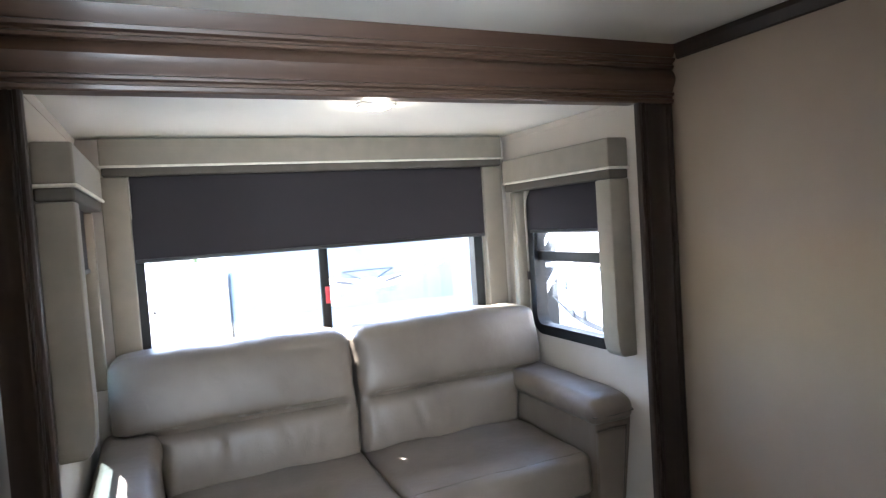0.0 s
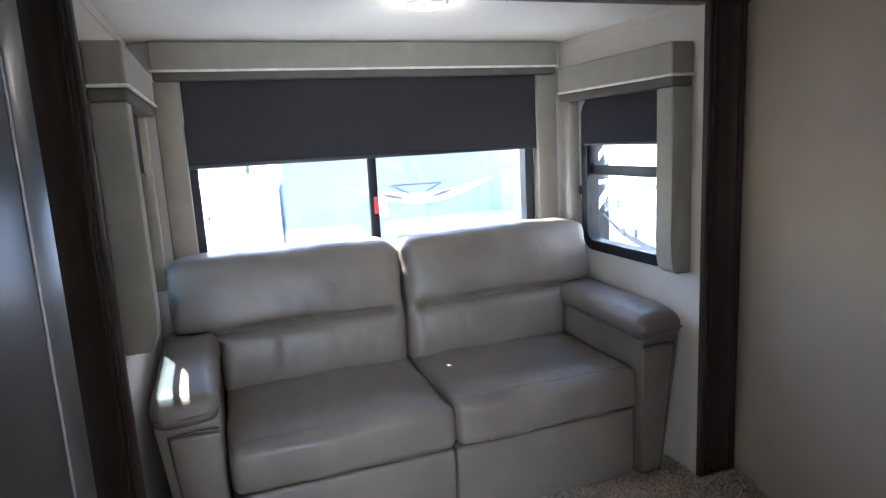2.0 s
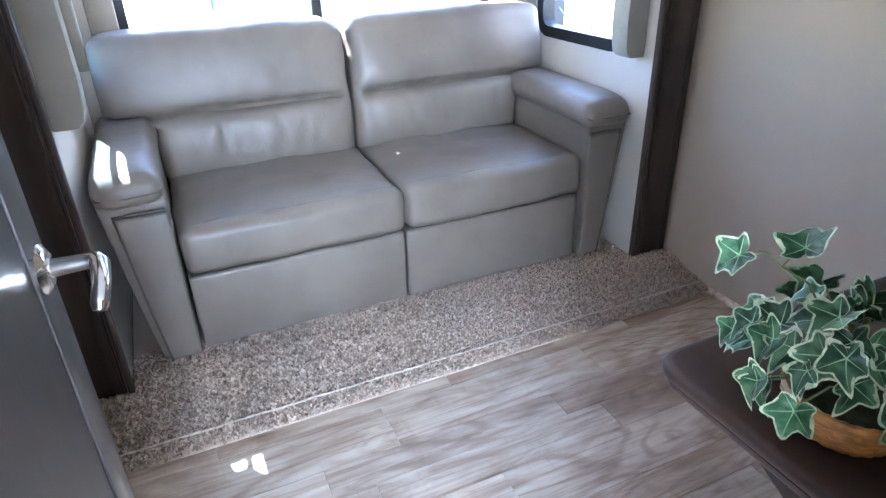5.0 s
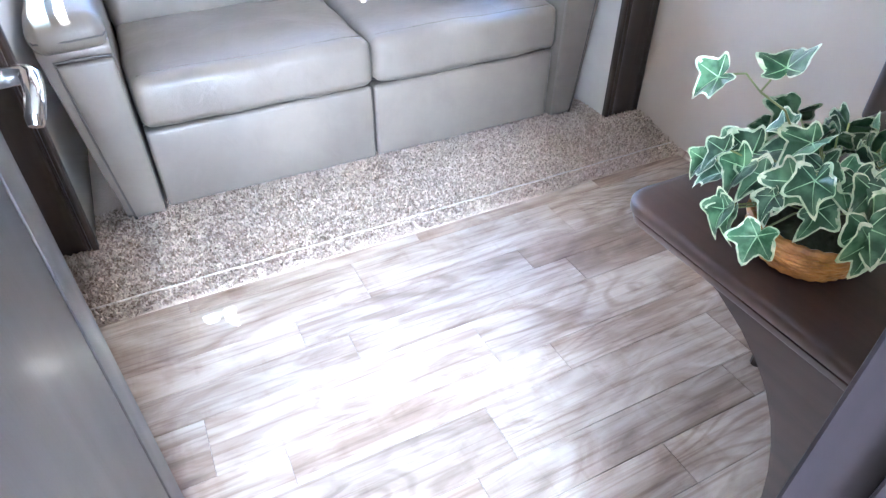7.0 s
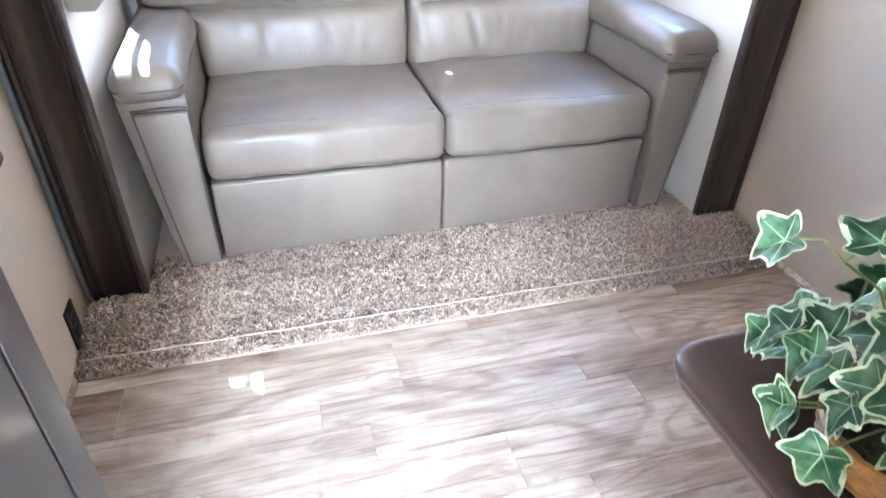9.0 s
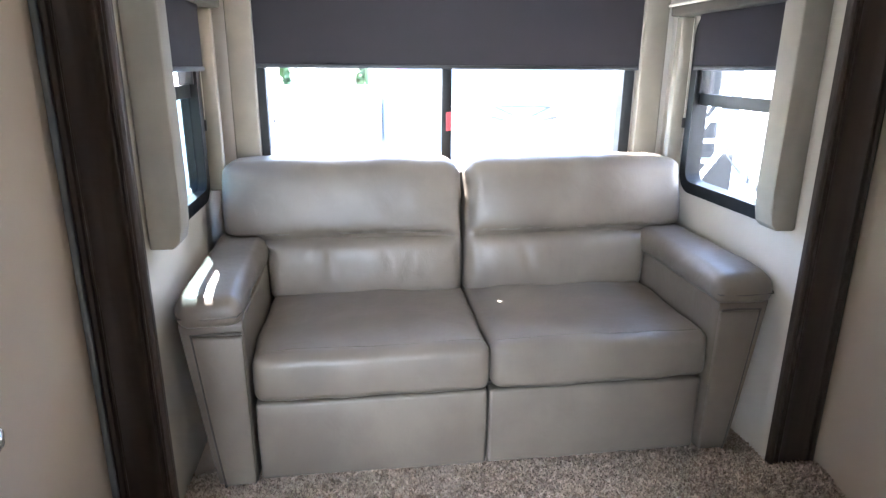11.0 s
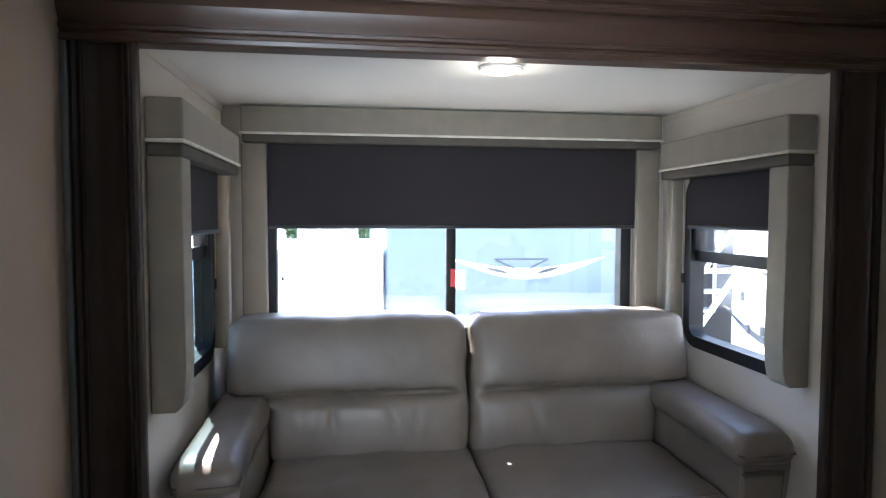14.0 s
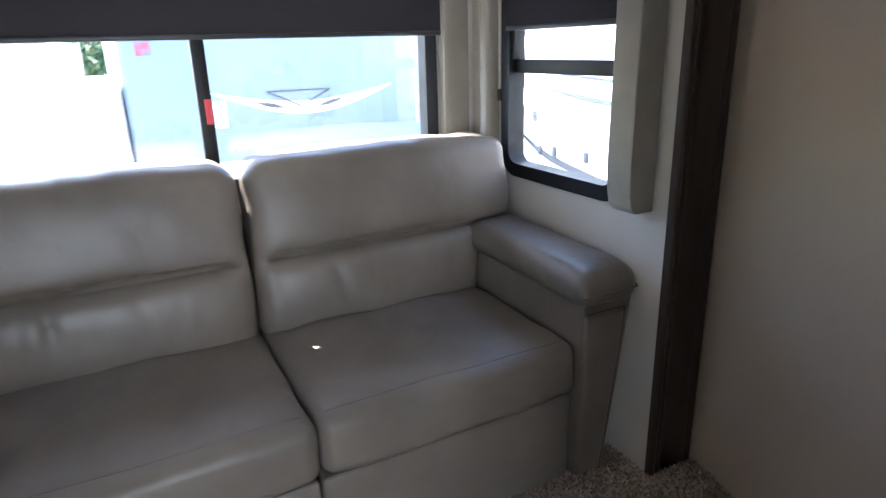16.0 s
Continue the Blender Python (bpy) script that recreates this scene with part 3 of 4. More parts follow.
def side_window(name, side):
    """side: -1 for the wall at SLIDE_L, 1 for the wall at SLIDE_R."""
    y0, y1, z0, z1 = WIN_S
    wx = SLIDE_L if side < 0 else SLIDE_R
    w = thing(name, (wx, (y0 + y1) / 2, z0), "black-framed side window with a fixed lower pane and a vent above", "window")
    w["kind"] = "structure"
    a, b = (wx - 0.052, wx + 0.010) if side < 0 else (wx - 0.010, wx + 0.052)
    mid = (a + b) / 2
    part("window_frame", ring(outline(y0, y1, z0, z1, 0.085, 8), outline(y0 + 0.045, y1 - 0.045, z0 + 0.045, z1 - 0.04, 0.045, 8), "x", a, b), BLACK, w)
    bar = 1.216 if side < 0 else 1.188
    part("crossbar", block(mid - 0.006, mid + 0.006, y0 + 0.04, y1 - 0.04, bar, bar + 0.044, 0.003), BLACK, w)
    part("vent_sash", (block(a + 0.012, b - 0.01, y1 - 0.062, y1 - 0.044, bar + 0.045, z1 - 0.045, 0.002)), BLACK, w)
    p = part("pane", block(mid - 0.002, mid + 0.002, y0 + 0.04, y1 - 0.04, z0 + 0.04, bar), TINTED if side < 0 else CLEAR, w, "glass pane behind an insect screen" if side < 0 else "glass pane")
    p.visible_shadow = side < 0
    p = part("pane", block(mid - 0.002, mid + 0.002, y0 + 0.04, y1 - 0.04, bar + 0.045, z1 - 0.04), CLEAR, w, "glass pane")
    p.visible_shadow = False


back_window()
side_window("window_2", -1)
side_window("window_3", 1)


# ---- padded window surrounds and roller shades ----
def strip(x0, x1, y0, y1, z0, z1, r=0.007):
    return cushion(x0, x1, y0, y1, z0, z1, r, step=0.08)


def back_surround():
    t = thing("window_valance", (0.9, BACK, 1.65), "taupe padded fabric valance with cream piping over the wide window", "valance", "window valances")
    x0, x1, y0, y1 = 0.028, 1.764, 2.842, BACK - 0.001
    part("fascia", strip(x0, x1, y0, y1, 1.692, 1.797), FABRIC, t)
    part("piping", tube([(x0 - 0.002, y1 - 0.005, 1.690), (x0 - 0.003, y0 - 0.001, 1.690), (x1 + 0.003, y0 - 0.001, 1.690), (x1 + 0.002, y1 - 0.005, 1.690)], 0.0052, 8), WELT, t, "cream piping")
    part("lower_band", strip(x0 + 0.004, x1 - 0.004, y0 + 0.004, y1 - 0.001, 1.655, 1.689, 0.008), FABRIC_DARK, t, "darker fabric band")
    for a, b in ((0.022, 0.118), (1.668, 1.772)):
        part("side_panel", strip(a, b, 2.872, BACK - 0.001, 0.62, 1.654), FABRIC, t, "padded fabric upright")
    s = thing("roller_shade", (0.9, 2.875, 1.32), "charcoal blackout roller shade, half lowered", "blind", "roller shades")
    part("cloth", block(0.1225, 1.663, 2.880, 2.8815, 1.330, 1.654), SHADE, s, "charcoal cloth")
    part("hem_bar", block(0.1225, 1.663, 2.875, 2.887, 1.316, 1.331, 0.004), PLASTIC_BLACK, s, "slim dark hem bar")
    part("roller", tube([(0.13, 2.897, 1.672), (1.655, 2.897, 1.672)], 0.014, 12), PLASTIC_BLACK, s)


def side_surround(side):
    def X(u):
        """u metres out from the side wall into the alcove."""
        return SLIDE_L + u if side < 0 else SLIDE_R - u

    def s(u0, u1, *rest):
        a, b = sorted((X(u0), X(u1)))
        return strip(a, b, *rest)
    t = thing("window_valance", (X(0), 2.38, 1.515), "taupe padded fabric valance with cream piping over the side window", "valance", "window valances")
    y0, y1 = 2.005, 2.775
    part("fascia", s(0.001, 0.095, y0, y1, 1.560, 1.668), FABRIC, t)
    part("piping", tube([(X(0.003), y0 - 0.002, 1.557), (X(0.094), y0 - 0.003, 1.557), (X(0.097), y0 + 0.003, 1.557), (X(0.097), y1 - 0.003, 1.557)], 0.0052, 8), WELT, t, "cream piping")
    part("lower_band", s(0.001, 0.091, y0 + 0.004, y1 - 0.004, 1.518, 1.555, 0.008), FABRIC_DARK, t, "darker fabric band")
    lo = 0.852
    leg = [(X(0.001), lo), (X(0.062), lo), (X(0.080), lo + 0.018), (X(0.088), lo + 0.055), (X(0.090), lo + 0.12), (X(0.090), 1.517), (X(0.001), 1.517)]
    bm = bmesh.new()
    g = prism(leg, "y", y0 + 0.002, y0 + 0.088)
    vs = [bm.verts.new(v) for v in g[0]]
    for f in g[1]:
        bm.faces.new([vs[i] for i in f])
    bmesh.ops.bevel(bm, geom=bm.edges[:], offset=0.006, segments=2, profile=0.5, affect="EDGES")
    part("side_panel", taken(bm), FABRIC, t, "padded fabric upright with a rounded foot")
    part("side_panel", s(0.001, 0.060, 2.735, y1, 0.87, 1.517), FABRIC, t, "slim padded fabric upright")
    hem = 1.306 if side < 0 else 1.320
    r = thing("roller_shade", (X(0.045), 2.38, 1.32), "charcoal blackout roller shade, half lowered", "blind", "roller shades")
    a, b = sorted((X(0.043), X(0.0445)))
    part("cloth", block(a, b, 2.094, 2.628, hem + 0.014, 1.540), SHADE, r, "charcoal cloth")
    a, b = sorted((X(0.038), X(0.05)))
    part("hem_bar", block(a, b, 2.094, 2.632, hem, hem + 0.015, 0.004), PLASTIC_BLACK, r, "slim dark hem bar")
    part("roller", tube([(X(0.03), 2.10, 1.537), (X(0.03), 2.628, 1.537)], 0.012, 12), PLASTIC_BLACK, r)
    c = thing("shade_cord_holder", (X(0.012), 2.722, 1.10), "small dark cord tensioner beside the side window", "blind cord", "cord tensioners")
    part("body", cushion(*sorted((X(0.001), X(0.016))), 2.718, 2.732, 1.095, 1.135, 0.004), PLASTIC_BLACK, c)
    part("cord", tube([(X(0.012), 2.7245, 1.13), (X(0.014), 2.7245, 1.51)], 0.0016, 6), WELT, c, "thin pale cord")


back_surround()
side_surround(-1)
side_surround(1)


# ---- ceiling lamp ----
lamp = thing("ceiling_light", (0.889, 2.12, SLIDE_CEIL), "round white recessed ceiling light, switched on", "light")
part("rim", lathe([(0.062, 0.0), (0.066, -0.004), (0.066, -0.010), (0.060, -0.015), (0.052, -0.014), (0.050, -0.009)], (0.889, 2.12, SLIDE_CEIL - 0.0005), 32), WHITE_TRIM, lamp, "white rim")
part("lens", lathe([(0.0499, -0.009), (0.044, -0.018), (0.028, -0.023), (0.0001, -0.025)], (0.889, 2.12, SLIDE_CEIL - 0.0005), 32), LAMP_GLOW, lamp, "glowing lens")
bulb = new("lamp_light", bpy.data.lights.new("lamp_light", "POINT"))
bulb.data.energy, bulb.data.color, bulb.data.shadow_soft_size = 0.15, (1.0, 0.9, 0.75), 0.04
bulb.location = (0.889, 2.12, SLIDE_CEIL - 0.08)


# ---- sofa ----
def sofa():
    s = thing("sofa", (0.88, 2.4, SLIDE_FLOOR), "taupe faux-leather two-seat sofa with flared arms on the carpet", "sofa")
    F = SLIDE_FLOOR + 0.012
    seam = 0.886
    # the base, in two panels
    part("front_panel", cushion(0.166, seam - 0.004, 2.062, 2.12, F, 0.340, 0.012, (0, 0.004, 0), 0.04, 0.004, 6), SOFA, s)
    part("front_panel", cushion(seam + 0.004, 1.610, 2.062, 2.12, F, 0.340, 0.012, (0, 0.004, 0), 0.04, 0.004, 6, 9), SOFA, s)
    # frame in the darker leather, so the panel gaps show painted shade
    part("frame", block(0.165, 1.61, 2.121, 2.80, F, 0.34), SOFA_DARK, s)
    # seats
    for a, b, k in ((0.165, seam - 0.003, 1.0), (seam + 0.003, 1.611, 4.0)):
        g = cushion(a, b, 2.040, 2.70, 0.350, 0.507, 0.034, (0.004, 0.010, 0.012), 0.025, 0.008, 6, k)
        part("seat_cushion", g, SOFA, s)
        line = []
        for i in range(29):
            x = a + 0.025 + (b - a - 0.05) * i / 28
            near = sorted((abs(v[0] - x) + abs(v[1] - 2.079), v[2]) for v in g[0] if v[2] > 0.45)[:3]
            line.append((x, 2.079, sum(z / (d + 0.004) for d, z in near) / sum(1 / (d + 0.004) for d, z in near) + 0.001))
        line = [(x, y, (line[max(i - 1, 0)][2] + z + line[min(i + 1, 28)][2]) / 3) for i, (x, y, z) in enumerate(line)]
        part("seam", tube(line, 0.0020, 6), SOFA_SEAM, s, "stitched seam")
    # backs: one stuffed pad a side, drawn in by a stitched crease; its head part spreads out over the arm
    zc = 0.716
    for left in (True, False):
        u0, u1 = (0.160, seam - 0.006) if left else (seam + 0.006, 1.616)
        ear = 0.012 if left else 1.756
        rng = random.Random(3 if left else 8)
        pleats = [(rng.uniform(u0 + 0.1, u1 - 0.1), rng.uniform(0.002, 0.006), rng.uniform(-0.9, 0.9)) for k in range(6)]

        def stuffed(v, left=left, u0=u0, u1=u1, ear=ear, pleats=pleats):
            t = max(0.0, min(1.0, (v.z - 0.672) / 0.07))
            t = t * t * (3 - 2 * t)
            u = (v.x - u0) / (u1 - u0)
            a, b = (u0 + (ear - u0) * t, u1 - 0.007 * t) if left else (u0 + 0.007 * t, u1 + (ear - u1) * t)
            x = a + (b - a) * u
            inner = (1 - u) if left else u
            front = max(0.0, min(1.0, (2.70 - v.y) / 0.12))
            reach = max(0.0, min(1.0, inner / 0.09))
            y = v.y + front * reach * (0.038 * math.exp(-((v.z - zc) / 0.015) ** 2) + 0.016 * math.exp(-((v.z - zc) / 0.05) ** 2))
            y += 0.055 * max(0.0, (v.z - zc) / 0.28) - 0.010 * front * max(0.0, (zc - v.z) / 0.22)
            for px, depth, tilt in pleats:
                y += front * depth * math.exp(-((x - px - tilt * (v.z - zc) * 0.4) / 0.013) ** 2) * math.exp(-((v.z - zc + 0.06) / 0.08) ** 2)
            z = v.z + 0.008 * math.sin(math.pi * min(1, max(0, u))) * t
            z -= 0.010 * max(0, (0.10 - inner) / 0.10) ** 2 * max(0.0, (v.z - 0.85) / 0.14)
            return Vector((x, y, z))
        part("back_cushion", moved(cushion(u0, u1, 2.552, 2.765, 0.475, 0.988, 0.044, (0.004, 0.022, 0.004), 0.0135, 0.006, 7, 2 if left else 17), stuffed), SOFA, s)
        pts = [stuffed(Vector((u0 + (u1 - u0) * (0.03 + 0.86 * i / 24 if left else 0.11 + 0.86 * i / 24), 2.540, zc))) + Vector((0, -0.002, 0)) for i in range(25)]
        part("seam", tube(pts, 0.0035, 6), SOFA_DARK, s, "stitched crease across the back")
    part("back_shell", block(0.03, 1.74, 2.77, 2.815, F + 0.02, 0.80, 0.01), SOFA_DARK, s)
    # bracket stretched into a dark fill, standing in for shade between the backs
    part("gap_fill_bracket", block(seam - 0.013, seam + 0.013, 2.70, 2.79, 0.56, 0.935, 0.004), SOFA_DARK, s)
    # arms: they widen upwards and outwards
    for side in (-1, 1):
        inner = 0.157 if side < 0 else 1.619
        foot = 0.044 if side < 0 else 1.722
        top = -0.028 if side < 0 else 1.796

        def flare(v, side=side, inner=inner, foot=foot, top=top):
            """v.x runs 0 (inner side) to 1 (outer side)."""
            k = max(0.0, min(1.0, (v.z - F) / (0.66 - F)))
            outer = foot + (top - foot) * k ** 0.9
            v.x = inner + (outer - inner) * v.x
            v.y += 0.012 * (1 - k)
            return v
        part("arm", moved(cushion(0.0, 1.0, 2.036, 2.74, F, 0.628, 0.02, (0, 0, 0), 0.06), flare), SOFA, s)
        part("arm_front", moved(cushion(0.02, 0.80, 2.022, 2.05, F + 0.006, 0.585, 0.012, (0, 0.004, 0), 0.05), flare), SOFA, s, "upholstered front panel of the arm")
        line = [flare(Vector((u, 2.024, z))) for u, z in ((0.03, 0.592), (0.4, 0.595), (0.81, 0.592), (0.81, 0.30), (0.81, F + 0.006))]
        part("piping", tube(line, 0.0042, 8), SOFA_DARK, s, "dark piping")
        a, b = sorted((inner + (0.004 if side < 0 else -0.030), top))
        def droop(v, a=a, b=b):
            v.z += 0.016 * (v.y - 2.0) / 0.75 - 0.012 * max(0, (2.10 - v.y) / 0.1) ** 2
            return v
        part("arm_pad", moved(cushion(a, b, 2.010, 2.70, 0.618, 0.708, 0.040, (0.0, 0.004, 0.010), 0.03, 0.006, 7, 20 + side), droop), SOFA, s, "padded arm top")
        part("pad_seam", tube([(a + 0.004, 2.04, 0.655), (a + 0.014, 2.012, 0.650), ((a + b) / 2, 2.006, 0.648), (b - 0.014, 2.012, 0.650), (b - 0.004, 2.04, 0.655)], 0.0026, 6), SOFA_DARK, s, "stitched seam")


sofa()


# ---- desk with the ivy ----
def desk():
    d = thing("side_table", (1.1, 0.55, 0), "dark wood-look table with rounded corners against the partition", "table")
    x0, x1, y0, y1 = 0.812, 1.50, PART_Y1 + 0.016, 0.790
    top = [(x0, y0), (x1, y0)] + [(x1 - 0.05 + 0.05 * math.cos(radians(a)), y1 - 0.05 + 0.05 * math.sin(radians(a))) for a in range(0, 91, 10)] + [(x0 + 0.045 + 0.045 * math.cos(radians(a)), y1 - 0.045 + 0.045 * math.sin(radians(a))) for a in range(90, 181, 10)]
    cx, cy, n = (x0 + x1) / 2, (y0 + y1) / 2, len(top)
    steps = ((0.016, 0.660), (0.007, 0.662), (0.005, 0.666), (0.005, 0.673), (0.011, 0.6745), (0.011, 0.678), (0.001, 0.6795), (0.0, 0.682), (0.0, 0.690), (0.002, 0.6945), (0.006, 0.6975), (0.013, 0.698))
    verts = [(cx + (x - cx) * (1 - g / 0.34), cy + (y - cy) * (1 - g / 0.22), z) for g, z in steps for x, y in top]
    faces = [(k * n + i, k * n + (i + 1) % n, (k + 1) * n + (i + 1) % n, (k + 1) * n + i) for k in range(len(steps) - 1) for i in range(n)]
    faces += [tuple(range(n))[::-1], tuple(range((len(steps) - 1) * n, len(steps) * n))]
    part("tabletop", (verts, faces), TABLE_WOOD, d)
    curve = [(0.655, 0.663), (0.648, 0.650), (0.600, 0.634), (0.550, 0.608), (0.513, 0.580), (0.485, 0.550), (0.463, 0.515), (0.446, 0.475), (0.433, 0.43), (0.424, 0.38), (0.420, 0.32), (0.422, 0.25), (0.432, 0.18), (0.455, 0.11), (0.50, 0.06), (0.56, 0.03), (0.60, 0.02), (0.60, 0.008), (y0 + 0.004, 0.008), (y0 + 0.004, 0.663)]
    part("end_panel", prism(curve, "x", 0.845, 0.872), TABLE_WOOD, d, "", False)
    part("end_panel", prism(curve, "x", 1.42, 1.447), TABLE_WOOD, d, "", False)
    part("stretcher", block(0.873, 1.419, y0 + 0.004, y0 + 0.022, 0.44, 0.663, 0.002), TABLE_WOOD, d)


desk()


def ivy_leaf(rng):
    """A five-lobed leaf with soft bays, folded along its midrib and waved at its edge: green in the middle, a ragged cream margin, pale veins. Lies in x-y, points along y."""
    half = [(0, 0.16), (20, 0.50), (46, 0.74), (68, 0.60), (88, 0.62), (120, 0.94), (143, 0.68), (160, 0.80), (180, 1.22)]
    knots = [(a, r * (1 + rng.uniform(-0.10, 0.10))) for a, r in half] + [(360 - a, r * (1 + rng.uniform(-0.14, 0.14))) for a, r in half[-2:0:-1]]
    knots.append((360, knots[0][1]))
    count, rings = 52, (0.35, 0.60, 0.78, 0.89, 0.95, 1.0)
    bend, fold, turn = rng.uniform(0.25, 0.85), rng.uniform(0.15, 0.65), rng.uniform(-0.25, 0.25)
    waves = [(rng.uniform(0.02, 0.06), rng.randrange(3, 8), rng.uniform(0, 6.3)) for k in range(2)]
    margin = [(rng.uniform(0.01, 0.05), rng.randrange(2, 9), rng.uniform(0, 6.3)) for k in range(3)]

    def reach(a):
        for (a0, r0), (a1, r1) in zip(knots, knots[1:]):
            if a0 <= a <= a1:
                k = (a - a0) / (a1 - a0)
                k = 0.45 * k + 0.55 * k * k * (3 - 2 * k)
                return r0 + (r1 - r0) * k

    def lift(x, y):
        far = math.hypot(x, y - 0.12)
        ang = math.atan2(y - 0.12, x)
        return fold * abs(x) - bend * (y - 0.1) * abs(y - 0.1) + turn * x * y + far * sum(h * math.sin(q * ang + p) for h, q, p in waves)
    verts = [(0, 0.12, lift(0, 0.12))]
    for k in rings:
        for i in range(count):
            a = 360 * i / count
            r = reach(a) * 0.60 * k
            x, y = math.cos(radians(a - 90)) * r, math.sin(radians(a - 90)) * r + 0.12
            verts.append((x, y, lift(x, y)))
    faces, mats = [], []
    for i in range(count):
        j = (i + 1) % count
        edge = 0.975 - sum(h * (1 + math.sin(q * 2 * math.pi * i / count + p)) / 1.6 for h, q, p in margin)
        faces.append((0, 1 + i, 1 + j))
        mats.append(0)
        for k in range(len(rings) - 1):
            faces.append((1 + k * count + i, 1 + (k + 1) * count + i, 1 + (k + 1) * count + j, 1 + k * count + j))
            mats.append(1 if rings[k + 1] > edge else 0)
    for a in (46, 120, 180, 240, 314):
        r = reach(a) * 0.60 * 0.88
        ux, uy = math.cos(radians(a - 90)), math.sin(radians(a - 90))
        k = len(verts)
        for step in range(5):
            far, wide = r * step / 4, 0.013 * (1 - step / 4.6)
            for side in (-1, 1):
                x, y = ux * far - uy * wide * side, 0.12 + uy * far + ux * wide * side
                verts.append((x, y, lift(x, y) + 0.012))
        faces += [(k + 2 * q, k + 2 * q + 1, k + 2 * q + 3, k + 2 * q + 2) for q in range(4)]
        mats += [2] * 4
    return verts, faces, mats


def ivy(centre):
    cx, cy, cz = centre
    rng = random.Random(7)
    p = thing("ivy_plant", centre, "variegated ivy with cream-edged leaves in a round wicker basket", "plant")
    b = part("basket", lathe([(0.001, 0.002), (0.052, 0.002), (0.065, 0.018), (0.072, 0.048), (0.069, 0.050), (0.061, 0.022), (0.049, 0.008), (0.001, 0.008)], centre, 40), WICKER, p, "round wicker basket")
    for k in range(9):
        z = 0.006 + k * 0.0058
        r = 0.055 + 0.021 * math.sin(min(1, k / 7) * math.pi / 2)
        ph = math.pi * (k % 2)
        pts = [(cx + (r + 0.0011 * math.cos(22 * a + ph)) * math.cos(a), cy + (r + 0.0011 * math.cos(22 * a + ph)) * math.sin(a), cz + z) for a in (2 * math.pi * i / 112 for i in range(112))]
        part("weave", tube(pts, 0.0033, 6, True), WICKER, b)
    rim = [(cx + 0.0765 * math.cos(a), cy + 0.0765 * math.sin(a), cz + 0.058 + 0.001 * math.sin(30 * a)) for a in (2 * math.pi * i / 120 for i in range(120))]
    part("rim", tube(rim, 0.006, 8, True), WICKER, b)
    part("moss", lathe([(0.0001, 0.066), (0.035, 0.062), (0.062, 0.052), (0.069, 0.045)], centre, 24), SOIL, p)
    hub = Vector((cx, cy, cz + 0.07))
    kinds = []
    for k in range(9):
        v, f, ms = ivy_leaf(rng)
        me = bpy.data.meshes.new("leaf")
        me.from_pydata(v, [], f)
        for m in (LEAF, LEAF_RIM, LEAF_VEIN):
            me.materials.append(m)
        for poly, m in zip(me.polygons, ms):
            poly.material_index = m
        me.shade_smooth()
        kinds.append(me)
    spots = []
    for ringno, (count, tilt, reach) in enumerate(((12, 84, 0.118), (12, 64, 0.118), (12, 44, 0.112), (8, 20, 0.088), (10, 74, 0.140), (9, 52, 0.080))):
        for k in range(count):
            a = 2 * math.pi * (k + 0.5 * (ringno % 2)) / count + rng.uniform(-0.25, 0.25)
            round_ = (a + math.pi) % (2 * math.pi) - math.pi
            if tilt > 70 and -2.9 < round_ < -0.9:
                continue
            t = radians(tilt + rng.uniform(-10, 10))
            r = reach * rng.uniform(0.74, 1.05)
            spots.append((hub + Vector((math.sin(t) * math.cos(a) * r * 1.1 - 0.004, math.sin(t) * math.sin(a) * r * 1.1 + 0.018, math.cos(t) * r * 1.1)), a, tilt, rng.uniform(0.046, 0.074), False))
    fork = Vector((0.866, 0.655, 0.905))
    spots.append((Vector((0.806, 0.664, 0.935)), 2.75, 30, 0.056, True))
    spots.append((Vector((0.852, 0.622, 0.942)), 0.5, 10, 0.066, True))
    part("sprig", tube([hub + Vector((0, 0.02, 0.02)), hub.lerp(fork, 0.6) + Vector((0.01, 0.02, 0.03)), fork], 0.0016, 5), STEM, p, "pale green sprig")
    towards = Vector((-0.72, -0.34, 0.60))
    for pos, a, tilt, size, on_sprig in spots:
        out = Vector((math.cos(a), math.sin(a), 0))
        up = (out * (0.3 + 0.006 * tilt) + Vector((0, 0, 0.55)) + towards * (1.2 if on_sprig else 0.30) + Vector((rng.uniform(-0.5, 0.5), rng.uniform(-0.5, 0.5), rng.uniform(-0.3, 0.3)))).normalized()
        ahead = out - Vector((0, 0, 1)) * (0.0 if on_sprig else 0.35 + 0.008 * tilt)
        ahead = (ahead - up * ahead.dot(up)).normalized()
        right = ahead.cross(up).normalized()
        ob = new("leaf", kinds[rng.randrange(9)])
        ob.parent = p
        ob.matrix_local = Matrix.Translation(pos - Vector(centre)) @ Matrix((right, ahead, up)).transposed().to_4x4() @ Matrix.Diagonal((size, size, size, 1))
        root = fork if on_sprig else hub
        mid = root.lerp(pos, 0.5) + Vector((0, 0, 0.012))
        part("stem", tube([root + (pos - root) * (0.0 if on_sprig else 0.15), mid, pos], 0.0013, 5), STEM, p)


ivy((0.928, 0.563, 0.6985))


